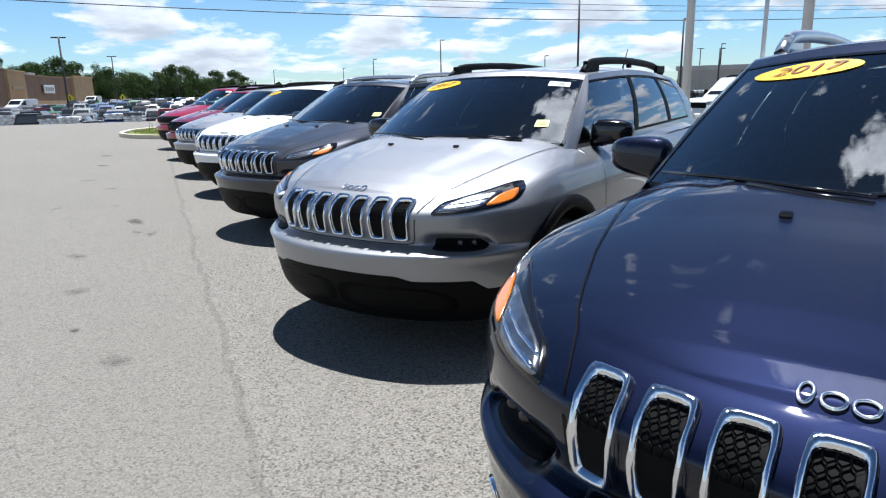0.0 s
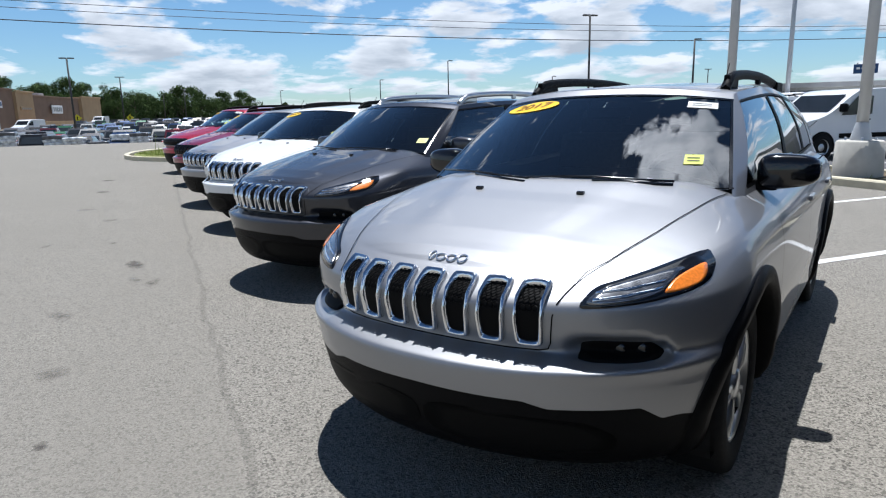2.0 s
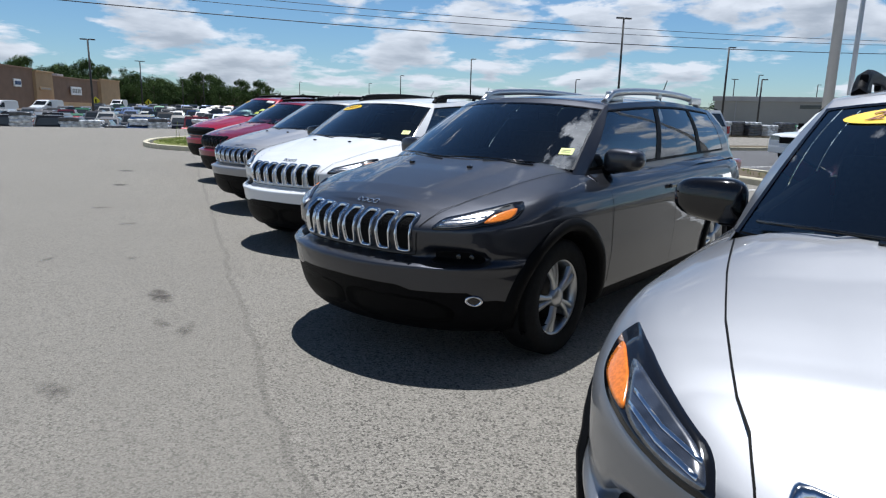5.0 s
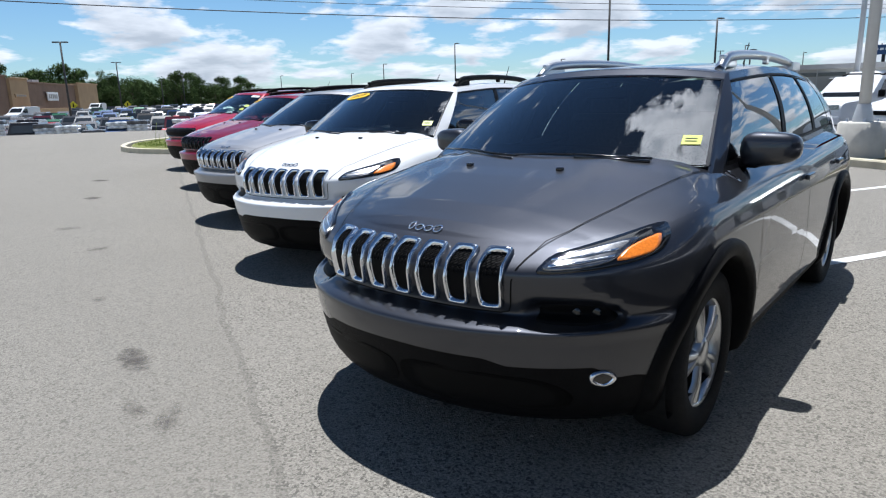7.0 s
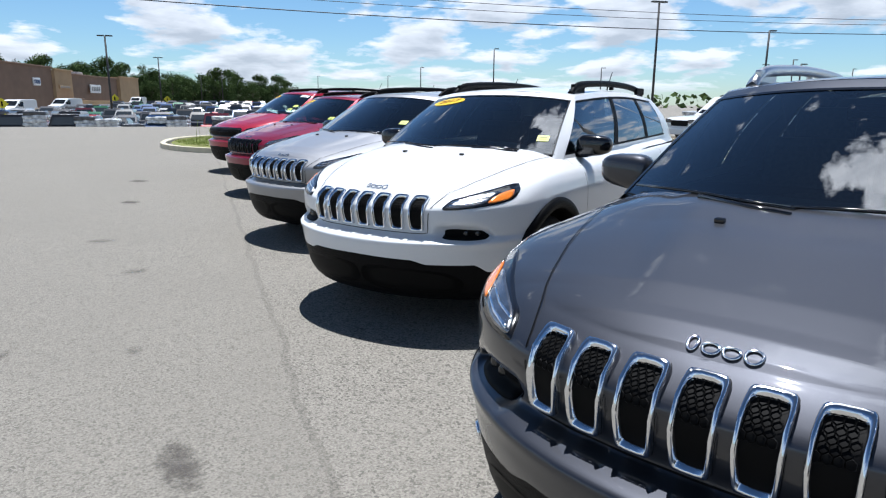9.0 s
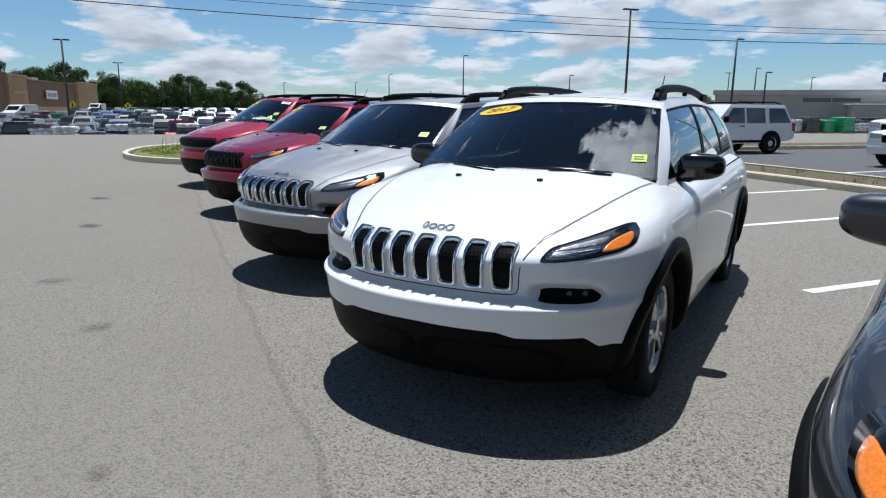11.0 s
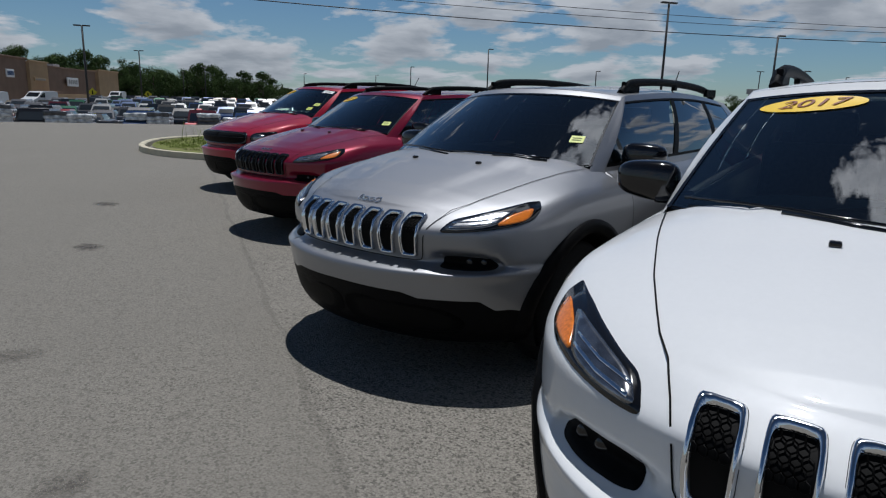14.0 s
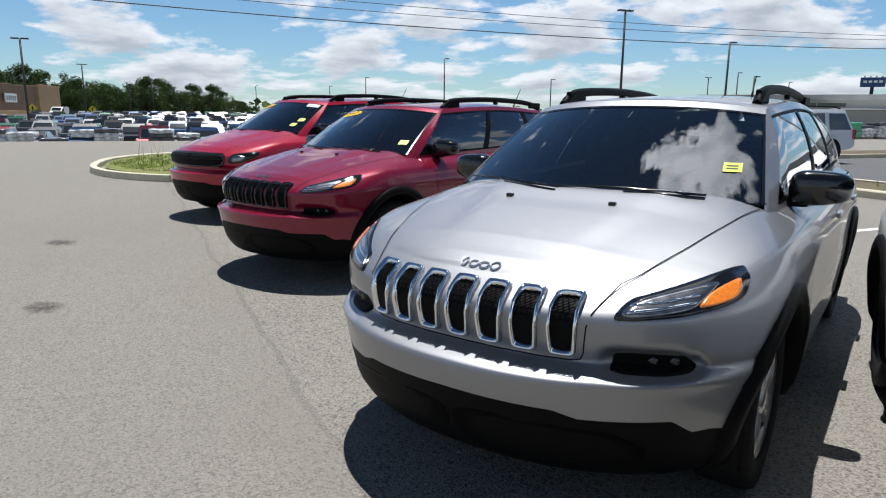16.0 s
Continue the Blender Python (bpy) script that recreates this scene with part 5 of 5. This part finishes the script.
for px, py, hd, pt, lb in ((22.2, 23.7, 184, WHITE, "white crew cab pickup truck with black mirrors"), (20.2, 12.9, 184, mat("black_paint", (0.01, 0.01, 0.011), 0.3, 0, 1.0), "black pickup truck with red tail lamps")):
    big_vehicle("pickup_truck", lb, "pickup truck", pose(px, py, 0, 0, 0, hd), pick_prof, 1.01, ((-4.0, -1.45), (-3.85, -2.2), 0.97, 0.84, 1.28, 1.98), (-1.1, -5.0), 0.43, pt,
                (("windshield", [(-1.54, -0.84, 1.36), (-1.54, 0.84, 1.36), (-2.12, 0.76, 1.88), (-2.12, -0.76, 1.88)]),
                 ("side_window", [(-1.85, 0.975, 1.33), (-2.85, 0.975, 1.33), (-2.85, 0.885, 1.84), (-2.28, 0.885, 1.84)]),
                 ("side_window", [(-2.95, 0.975, 1.33), (-3.9, 0.975, 1.33), (-3.85, 0.885, 1.84), (-2.95, 0.885, 1.84)])),
                ALLOY, (REFLECTOR, [(0.005, 0.6, 0.95), (0.005, 0.97, 0.95), (0.0, 0.97, 1.15), (0.0, 0.6, 1.13)]), (-2.7, 2.4, 0.56, 0.12), (-5.95, 1.1, 0.36))

# red three-row SUV at the end of the row
end_suv = copy_thing(first, pose(-0.42, 19.7, 0, 0, 0, 211) @ Matrix.Diagonal((1.05, 1.04, 1.075, 1)))
for o in list(end_suv.children):
    if o.name.split(".")[0] in ("grille_slot", "badge", "headlamp", "fog_pocket", "paper_sticker", "year_decal", "washer_nozzle"):
        for c in list(o.children):
            bpy.data.objects.remove(c)
        bpy.data.objects.remove(o)
repaint(end_suv, PAINT["red"], None, None, None, GLOSS_BLACK)
tagged(end_suv, "bright red larger SUV with a wide black grille", "suv", "row of parked SUVs")
year_decal(end_suv)
square_decal(end_suv, 0.80, 0.86, 0.13, 0.045, PAPER, "paper_sticker", "white paper sticker")
square_decal(end_suv, 0.86, 0.40, 0.055, 0.042, LIME, "lime_sticker", "small lime price sticker")
gp = smooth_poly([(-0.56, 0.672), (-0.60, 0.77), (-0.57, 0.838), (0.57, 0.838), (0.60, 0.77), (0.56, 0.672)], 2)
gr = part("grille", mesh_of("grille", *front_frame(gp, 0.02, 0.020), GLOSS_BLACK), end_suv, "wide black grille with a crosshair bar")
for side in (1, -1):
    hf = [(0.0, 0.838), (0.28, 0.838), (0.54, 0.834), (0.585, 0.79), (0.582, 0.75), (0.55, 0.684), (0.30, 0.676), (0.0, 0.676), (0.0, 0.71), (0.0, 0.745), (0.0, 0.775), (0.0, 0.80), (0.0, 0.82)]
    part("grille_insert", mesh_of("grille_insert", *front_patch([(y * side, z) for y, z in hf][::side], 0.008, 0.0, 10), MESH_BLACK), gr)
part("grille_bar", mesh_of("grille_bar", *tube([on_front(y, 0.765, 0.018) for y in np.linspace(-0.55, 0.55, 17)], 0.011, 6), BLACK_PLASTIC), gr)
for side in (1, -1):
    o = [(y * side, z) for y, z in smooth_poly([(0.625, 0.715), (0.76, 0.735), (0.85, 0.79), (0.86, 0.865), (0.72, 0.845), (0.64, 0.83)], 2)][::side]
    lp = part("headlamp", mesh_of("headlamp", *front_patch(o, 0.003, 0.008), GLOSS_BLACK), end_suv, "dark headlamp with bright projector")
    o2 = [(y * side, z) for y, z in smooth_poly([(0.66, 0.74), (0.74, 0.75), (0.80, 0.80), (0.72, 0.82), (0.67, 0.81)], 2)][::side]
    part("lamp_reflector", mesh_of("lamp_reflector", *front_patch(o2, 0.006, 0.003), REFLECTOR), lp)

# ---- the far car park ----
FAR_PAINTS = [mat("far_paint_%s" % n, c, 0.3, 0.2, 1.0) for n, c in (("white", (0.60, 0.61, 0.62)), ("black", (0.012, 0.012, 0.014)), ("silver", (0.24, 0.245, 0.25)), ("grey", (0.10, 0.10, 0.11)),
              ("blue", (0.03, 0.07, 0.18)), ("red", (0.28, 0.015, 0.02)), ("green", (0.02, 0.12, 0.06)), ("tan", (0.20, 0.165, 0.12)))]
SEDAN = smooth_poly([(0.0, 0.3), (0.0, 0.62), (-0.2, 0.74), (-1.3, 0.90), (-3.9, 0.95), (-4.5, 0.90), (-4.6, 0.4)], 1)
TALL = smooth_poly([(0.0, 0.35), (0.0, 0.85), (-0.2, 0.95), (-1.3, 1.05), (-4.4, 1.08), (-4.6, 0.95), (-4.6, 0.4)], 1)
far_kit = []
for prof, cab in ((SEDAN, ((-4.0, -1.1), (-3.2, -1.95), 0.80, 0.62, 0.88, 1.42)), (TALL, ((-4.5, -1.15), (-4.1, -1.9), 0.86, 0.70, 1.02, 1.66)), (TALL, ((-2.9, -1.2), (-2.8, -1.85), 0.86, 0.72, 1.02, 1.74))):
    gv, gf = greenhouse(*cab)
    pv, pf = [], []
    for q in gf[:4]:
        mid = sum((Vector(gv[k]) for k in q), Vector()) / 4
        away = Vector((mid.x - (cab[0][0] + cab[0][1]) / 2, mid.y, 0)).normalized() * 0.02
        pf.append(tuple(range(len(pv), len(pv) + 4)))
        pv += [mid + Vector(((Vector(gv[k]) - mid).x * 0.86, (Vector(gv[k]) - mid).y * 0.86, (Vector(gv[k]) - mid).z * 0.78)) + away for k in q]
    far_kit.append((mesh_of("far_body", *loft_body(prof, 0.90), FAR_PAINTS[0], False), mesh_of("far_glass", pv, pf, DARK_GLASS, False), mesh_of("far_cabin", gv, gf, FAR_PAINTS[0], False)))
rf = random.Random(11)


def far_car(x, y, turn):
    body, glass, roof = far_kit[rf.choice((0, 0, 1, 1, 1, 2))]
    pt = rf.choice((0, 1, 1, 1, 3, 3, 3, 4, 4, 5, 2, 2, 6, 7, 1, 3, 1, 3, 4, 1))
    names = ("white", "black", "silver", "grey", "blue", "red", "green", "tan")
    c = thing("parked_car", "%s car parked in the far car park" % names[pt], "car", pose(x, y, gz(x, y), 0, 0, turn), "far parked cars")
    for nm, me in (("body", body), ("cabin_glass", glass), ("cabin", roof)):
        o = part(nm, me, c)
        if nm != "cabin_glass":
            o.material_slots[0].link = "OBJECT"
            o.material_slots[0].material = FAR_PAINTS[pt]
    for wx in (-0.8, -3.6):
        for wy in (0.84, -0.84):
            plain_wheel(c, wx, wy, 0.32)


for row, y in enumerate((53.5, 60, 66, 76, 82, 92, 98, 108, 114, 124, 130, 142, 148, 162, 168, 184)):
    for k in range(31):
        x = -27 + k * 2.75 + rf.uniform(-0.25, 0.25) + (row % 2)
        if rf.random() < 0.08 or x > 30 + row * 3.5 or x < -26 + max(0, y - 100) * 0.14 or (abs(x + 15.4) < 1.8 and abs(y - 89) < 5):
            continue
        far_car(x, y, 270 if row % 2 else 90)

# pallets of bagged goods under stretch film
FILM = mat("stretch_film", (0.58, 0.59, 0.60), 0.22, 0, 0.6, 0.7, 3, 0.7, 9)
FILM_DARK = mat("dark_bags", (0.055, 0.055, 0.06), 0.3, 0, 0.5, 0.6, 4, 0.6, 12)
FILM_GREEN = mat("green_cover", (0.04, 0.36, 0.15), 0.35, 0, 0.4, 0.3, 3, 0.5, 10)
PALLET_WOOD = mat("pallet_wood", (0.32, 0.24, 0.15), 0.85, 0, 0, 0.3, 10)


def bag_mesh(m, seed):
    b = bmesh.new()
    bm_box(b, 0, 0, 0, 1.2, 1.15, 0.25, 0.09, None, 3)
    bmesh.ops.subdivide_edges(b, edges=[e for e in b.edges if e.calc_length() > 0.4], cuts=3, use_grid_fill=True)
    for q in b.verts:
        q.co += noise.noise_vector(q.co * 3.4 + Vector((seed * 3.3, 0, 0))) * 0.06
    me = bpy.data.meshes.new("bag_layer")
    b.to_mesh(me)
    b.free()
    me.materials.append(m)
    me.polygons.foreach_set("use_smooth", [True] * len(me.polygons))
    return me


BAGS = [bag_mesh(m, i) for i, m in enumerate((FILM, FILM_DARK, FILM_DARK, FILM, FILM_GREEN))]
deck_me = None


def pallet(x, y, layers, kind, turn):
    global deck_me
    p = thing("bag_pallet", "pallet of bagged goods wrapped in shiny film" if kind != 4 else "pallet under a bright green cover", "pallet", pose(x, y, gz(x, y), 0, 0, turn), "pallets of bags")
    if deck_me is None:
        o = part("pallet_deck", box(0, 0, 0.06, 1.2, 1.2, 0.12, 0.01), p, material=PALLET_WOOD)
        deck_me = o.data
    else:
        part("pallet_deck", deck_me, p)
    for k in range(layers):
        o = part("bag_layer", BAGS[kind if kind == 4 else (kind + (k == layers - 1)) % 4], p)
        o.location, o.rotation_euler = (rf.uniform(-0.03, 0.03), rf.uniform(-0.03, 0.03), 0.24 + 0.205 * k), (0, 0, rf.choice((0, 1.57)) + rf.uniform(-0.05, 0.05))


for k in range(34):
    x = -26 + 1.28 * k + rf.uniform(-0.1, 0.1)
    if rf.random() < 0.22:
        continue
    pallet(x, 49.6 + 0.02 * x + rf.uniform(-0.3, 0.3) + (1.4 if rf.random() < 0.2 else 0), rf.choice((2, 3, 4, 4, 5)), 4 if k in (21, 29) else rf.randrange(4), rf.uniform(-6, 6))
for k in range(16):
    pallet(31 + 1.35 * k, 47.5 - 0.25 * k + rf.uniform(-0.2, 0.2), rf.choice((4, 5, 5)), 4 if k in (9, 10) else rf.randrange(4), rf.uniform(-6, 6))

# ---- buildings ----
BROWN = mat("brown_block", (0.215, 0.140, 0.098), 0.9, 0, 0, 0.10, 0.6, 0.3, 6)
TAN = mat("tan_block", (0.42, 0.29, 0.165), 0.9, 0, 0, 0.08, 0.6, 0.3, 6)
ROOFING = mat("roof_grey", (0.35, 0.35, 0.35), 0.8, 0, 0, 0.1, 0.5)
GREY_WALL = mat("grey_cladding", (0.30, 0.30, 0.28), 0.7, 0, 0, 0.06, 0.3)
SIGN_WHITE = mat("sign_white", (0.8, 0.8, 0.8), 0.5, 0, 0, 0.02, 2)
SIGN_BLUE = mat("sign_blue", (0.015, 0.06, 0.17), 0.5, 0, 0, 0.05, 1)
YELLOW_SIGN = mat("sign_yellow", (0.72, 0.62, 0.02), 0.45, 0, 0, 0.03, 3)
store = thing("retail_store", "big brown and tan block-walled retail store", "store", pose(-54.8, 2, -1.7, 0, 0, -7.8))
for y0, y1, h, out, m in ((96, 142, 8.9, 0.4, BROWN), (142, 149.5, 8.6, 0.9, TAN), (149.5, 177, 8.1, 0.0, BROWN), (177, 190.7, 8.6, 0.7, TAN)):
    part("wall", box(-15 + out / 2, (y0 + y1) / 2, h / 2, 30 + out, y1 - y0 - 0.02, h), store, material=m)
    part("parapet", box(out + 0.02, (y0 + y1) / 2, h + 0.1, 0.5, y1 - y0 + 0.1, 0.25, 0.03), store, material=m)
part("wall_band", box(0.08, 163.2, 1.6, 0.3, 27.2, 3.2, 0.03), store, "lighter block base course", TAN)
part("canopy", box(1.6, 145.7, 3.4, 2.6, 7.2, 0.4, 0.05), store, material=BROWN)
for y in (143.8, 147.6):
    part("entrance", box(0.93, y, 1.4, 0.12, 3.0, 2.8, 0.03), store, "dark glazed entrance", DARK_GLASS)
for y, z, w, h in ((162, 5.6, 5.6, 1.7), (135.5, 6.3, 2.6, 1.3), (145.7, 5.6, 5.0, 0.7)):
    sg = part("sign_board", box(0.55 if y != 145.7 else 1.0, y, z, 0.2, w, h, 0.03), store, "pale sign with plain shapes", SIGN_WHITE if y != 145.7 else TAN)
    for k in range(5):
        part("sign_mark", box(0.68 if y != 145.7 else 1.12, y - w * 0.36 + w * 0.17 * k, z, 0.06, w * 0.10, h * 0.5, 0.01), sg, material=SIGN_BLUE if y == 135.5 else GREY_WALL)
for y in (110, 126, 145, 160, 176):
    part("roof_unit", box(-9, y, 8.9, 3.0, 3.4, 1.3, 0.08), store, material=ROOFING)
shop = thing("long_building", "long low grey metal-clad building", "building", pose(74, 84, 0, 0, 0, -42))
part("wall", box(40, 12, 2.3, 92, 24, 4.6), shop, material=GREY_WALL)
part("fascia", box(40, -0.15, 4.35, 92.6, 0.4, 0.7, 0.05), shop, "grey roof fascia", ROOFING)
part("tower", box(40, 6, 3.4, 22, 12, 6.8, 0.05), shop, material=GREY_WALL)
part("lean_to", box(19, -2.0, 1.3, 16, 4.0, 2.6, 0.05), shop, "low open lean-to", GREY_WALL)
part("lean_roof", box(19, -2.2, 2.7, 17, 4.8, 0.15, 0.03), shop, material=SIGN_WHITE)
for k in range(7):
    part("downpipe", box(-3 + 12 * k, -0.06, 2.1, 0.14, 0.12, 4.0, 0.02), shop, material=ROOFING)
for k in (0, 1, 3):
    part("window_strip", box(9 + 14 * k, -0.04, 3.3, 7.0, 0.1, 0.5, 0.02), shop, material=DARK_GLASS)
bb = thing("billboard", "blue billboard on a steel post", "billboard", pose(115.5, 96, 0, 0, 0, -50))
part("panel", box(0, 0, 8.0, 3.9, 0.4, 1.7, 0.05), bb, material=SIGN_BLUE)
part("post", mesh_of("post", *tube([(0, 0.4, 0), (0, 0.4, 7.3)], 0.3, 10), POLE_DARK), bb)
for k in range(4):
    part("writing_bar", box(-1.2 + 0.8 * k, -0.22, 8.1, 0.55, 0.05, 0.4, 0.01), bb, material=SIGN_WHITE)
    part("lamp", box(-1.35 + 0.9 * k, -0.3, 8.98, 0.2, 0.3, 0.25, 0.04), bb, material=POLE_DARK)
shed = thing("far_house", "small pale far house with a grey gable roof", "building", pose(38, 232, gz(38, 232)))
part("wall", box(0, 0, 1.8, 12, 9, 3.6), shed, material=TAN)
gb = bmesh.new()
r = [gb.verts.new(p) for p in ((-6.4, -5, 3.6), (6.4, -5, 3.6), (6.4, 5, 3.6), (-6.4, 5, 3.6), (-6.4, 0, 6.2), (6.4, 0, 6.2))]
for q in ((0, 1, 5, 4), (2, 3, 4, 5), (1, 2, 5), (3, 0, 4)):
    gb.faces.new([r[i] for i in q])
part("roof", gb, shed, material=ROOFING)
for x, y, head in ((-28.6, 96, 1.0), (-22.3, 128, 1.85), (-16.8, 150, 1.85)):
    w = thing("crossing_sign", "yellow diamond crossing sign on a post", "road sign", pose(x, y, gz(x, y), 0, 0, -8), "crossing signs")
    head -= gz(x, y)
    part("post", mesh_of("post", *tube([(0, 0, 0), (0, 0, head + 0.5)], 0.05, 6), POLE_GREY), w)
    part("diamond", box(0, -0.06, head, 1.0, 0.03, 1.0, 0.0, Matrix.Rotation(radians(45), 4, "Y")), w, material=YELLOW_SIGN)
    part("plate", box(0, -0.06, head - 0.95, 0.75, 0.03, 0.40, 0.0), w, material=YELLOW_SIGN)
    part("symbol", box(0, -0.085, head, 0.18, 0.02, 0.6, 0.03), w, material=BLACK_PLASTIC)
for x, y, hd in ((-27.5, 112, 250), (-24.5, 158, 260), (-29, 97, 255)):
    big_vehicle("cargo_van", "white delivery van parked by the store", "van", pose(x, y, gz(x, y), 0, 0, hd), [(a * 1.15, b * 1.3) for a, b in van_prof], 1.0, None, (-0.95, -4.4), 0.36, WHITE,
                (("windshield", [(-1.2, -0.85, 1.60), (-1.2, 0.85, 1.60), (-1.88, 0.8, 2.17), (-1.88, -0.8, 2.17)]), ("side_window", [(-1.6, 1.005, 1.5), (-2.6, 1.005, 1.5), (-2.6, 1.002, 2.1), (-2.1, 1.002, 2.1)])))

# ---- trees ----
LEAF = mat("leaf_green", (0.062, 0.095, 0.034), 1.0, 0, 0, 0.5, 0.35, spec=0.05)
BARK = mat("bark", (0.10, 0.08, 0.06), 0.9, 0, 0, 0.3, 3)


def crown_mesh(seed, h, spread, leaves=4600):
    rnd = random.Random(seed)
    clumps = []
    for _ in range(34):
        t = rnd.random()
        z = h * (0.10 + 0.86 * t)
        rr = spread * (0.35 + 0.75 * math.sin(math.pi * min(1, 0.12 + 0.85 * t))) * rnd.uniform(0.2, 1.0)
        a = rnd.uniform(0, 6.28)
        clumps.append((rr * math.cos(a), rr * math.sin(a), z, spread * rnd.uniform(0.22, 0.48)))
    v, f = [], []
    for _ in range(leaves):
        cx, cy, cz, cr = rnd.choice(clumps)
        d = Vector((rnd.gauss(0, 1), rnd.gauss(0, 1), rnd.gauss(0, 0.8))).normalized() * cr * rnd.uniform(0.6, 1.05)
        p = Vector((cx, cy, cz)) + d
        a = Vector((rnd.gauss(0, 1), rnd.gauss(0, 1), rnd.gauss(0, 1))).normalized()
        b = a.cross(d.normalized() if d.length else Vector((0, 0, 1))).normalized()
        s = h * rnd.uniform(0.010, 0.022)
        n = len(v)
        v += [p - a * s, p + b * s * 0.7, p + a * s, p - b * s * 0.7]
        f.append((n, n + 1, n + 2, n + 3))
    return mesh_of("crown", v, f, LEAF, False)


def trunk_mesh(seed, h):
    rnd = random.Random(seed)
    sets = [tube([(0, 0, 0), (0.1, 0.05, h * 0.3), (0.0, 0.1, h * 0.8)], [h * 0.022, h * 0.016, h * 0.004], 7)]
    for _ in range(6):
        z, a, l = h * rnd.uniform(0.25, 0.6), rnd.uniform(0, 6.28), h * rnd.uniform(0.15, 0.3)
        sets.append(tube([(0.05, 0.05, z), (l * 0.5 * math.cos(a), l * 0.5 * math.sin(a), z + l * 0.35), (l * math.cos(a), l * math.sin(a), z + l * 0.8)], [h * 0.009, h * 0.006, h * 0.002], 5))
    return mesh_of("trunk", *join(*sets), BARK)


tree_kit = [(crown_mesh(s, h, sp), trunk_mesh(s + 50, h)) for s, h, sp in ((1, 13, 4.2), (2, 14.5, 4.6), (3, 11, 4.0), (4, 12, 5.0), (5, 10, 3.6))]


def tree(x, y, k, scale, turn):
    t = thing("tree", "leafy deciduous tree in full green leaf", "tree", pose(x, y, gz(x, y) - 1.2, 0, 0, turn) @ Matrix.Scale(scale * 1.08, 4), "tree line")
    part("trunk", tree_kit[k][1], t)
    part("crown", tree_kit[k][0], t)


rt = random.Random(21)
for k in range(64):
    u = k / 63
    x = -78 + 96 * u + rt.uniform(-2, 2)
    y = 205 + 40 * u + rt.uniform(-6, 10)
    tree(x, y, rt.randrange(5), (1.02 - 0.46 * u) * rt.uniform(0.82, 1.12), rt.uniform(0, 360))
for k in range(30):
    tree(-72 + 2.8 * k + rt.uniform(-2, 2), 228 + rt.uniform(-6, 8), rt.randrange(5), rt.uniform(0.92, 1.12) * (1 - 0.011 * k), rt.uniform(0, 360))
for x, y, s in ((150, 185, 0.6), (156, 188, 0.5), (84, 240, 0.55), (95, 235, 0.5), (60, 250, 0.5)):
    tree(x, y, rt.randrange(5), s, rt.uniform(0, 360))
# far woods all round
wv, wf = [], []
for k in range(5200):
    a = rt.uniform(0, 2 * math.pi)
    d = rt.uniform(330, 420)
    hmax = 6.0 + 3.0 * noise.noise(Vector((math.cos(a) * 6, math.sin(a) * 6, 0)))
    p = Vector((d * math.sin(a), d * math.cos(a), rt.uniform(-2, max(2.0, hmax))))
    s = rt.uniform(1.2, 2.6)
    q = Vector((rt.gauss(0, 1), rt.gauss(0, 1), rt.gauss(0, 0.6))).normalized() * s
    r2 = q.cross(Vector((rt.gauss(0, 1), rt.gauss(0, 1), rt.gauss(0, 1)))).normalized() * s * 0.8
    n = len(wv)
    wv += [p - q, p + r2, p + q, p - r2]
    wf.append((n, n + 1, n + 2, n + 3))
tagged(new("far_woods", mesh_of("far_woods", wv, wf, LEAF, False)), "low line of distant green woods", "woods", kind="stuff")
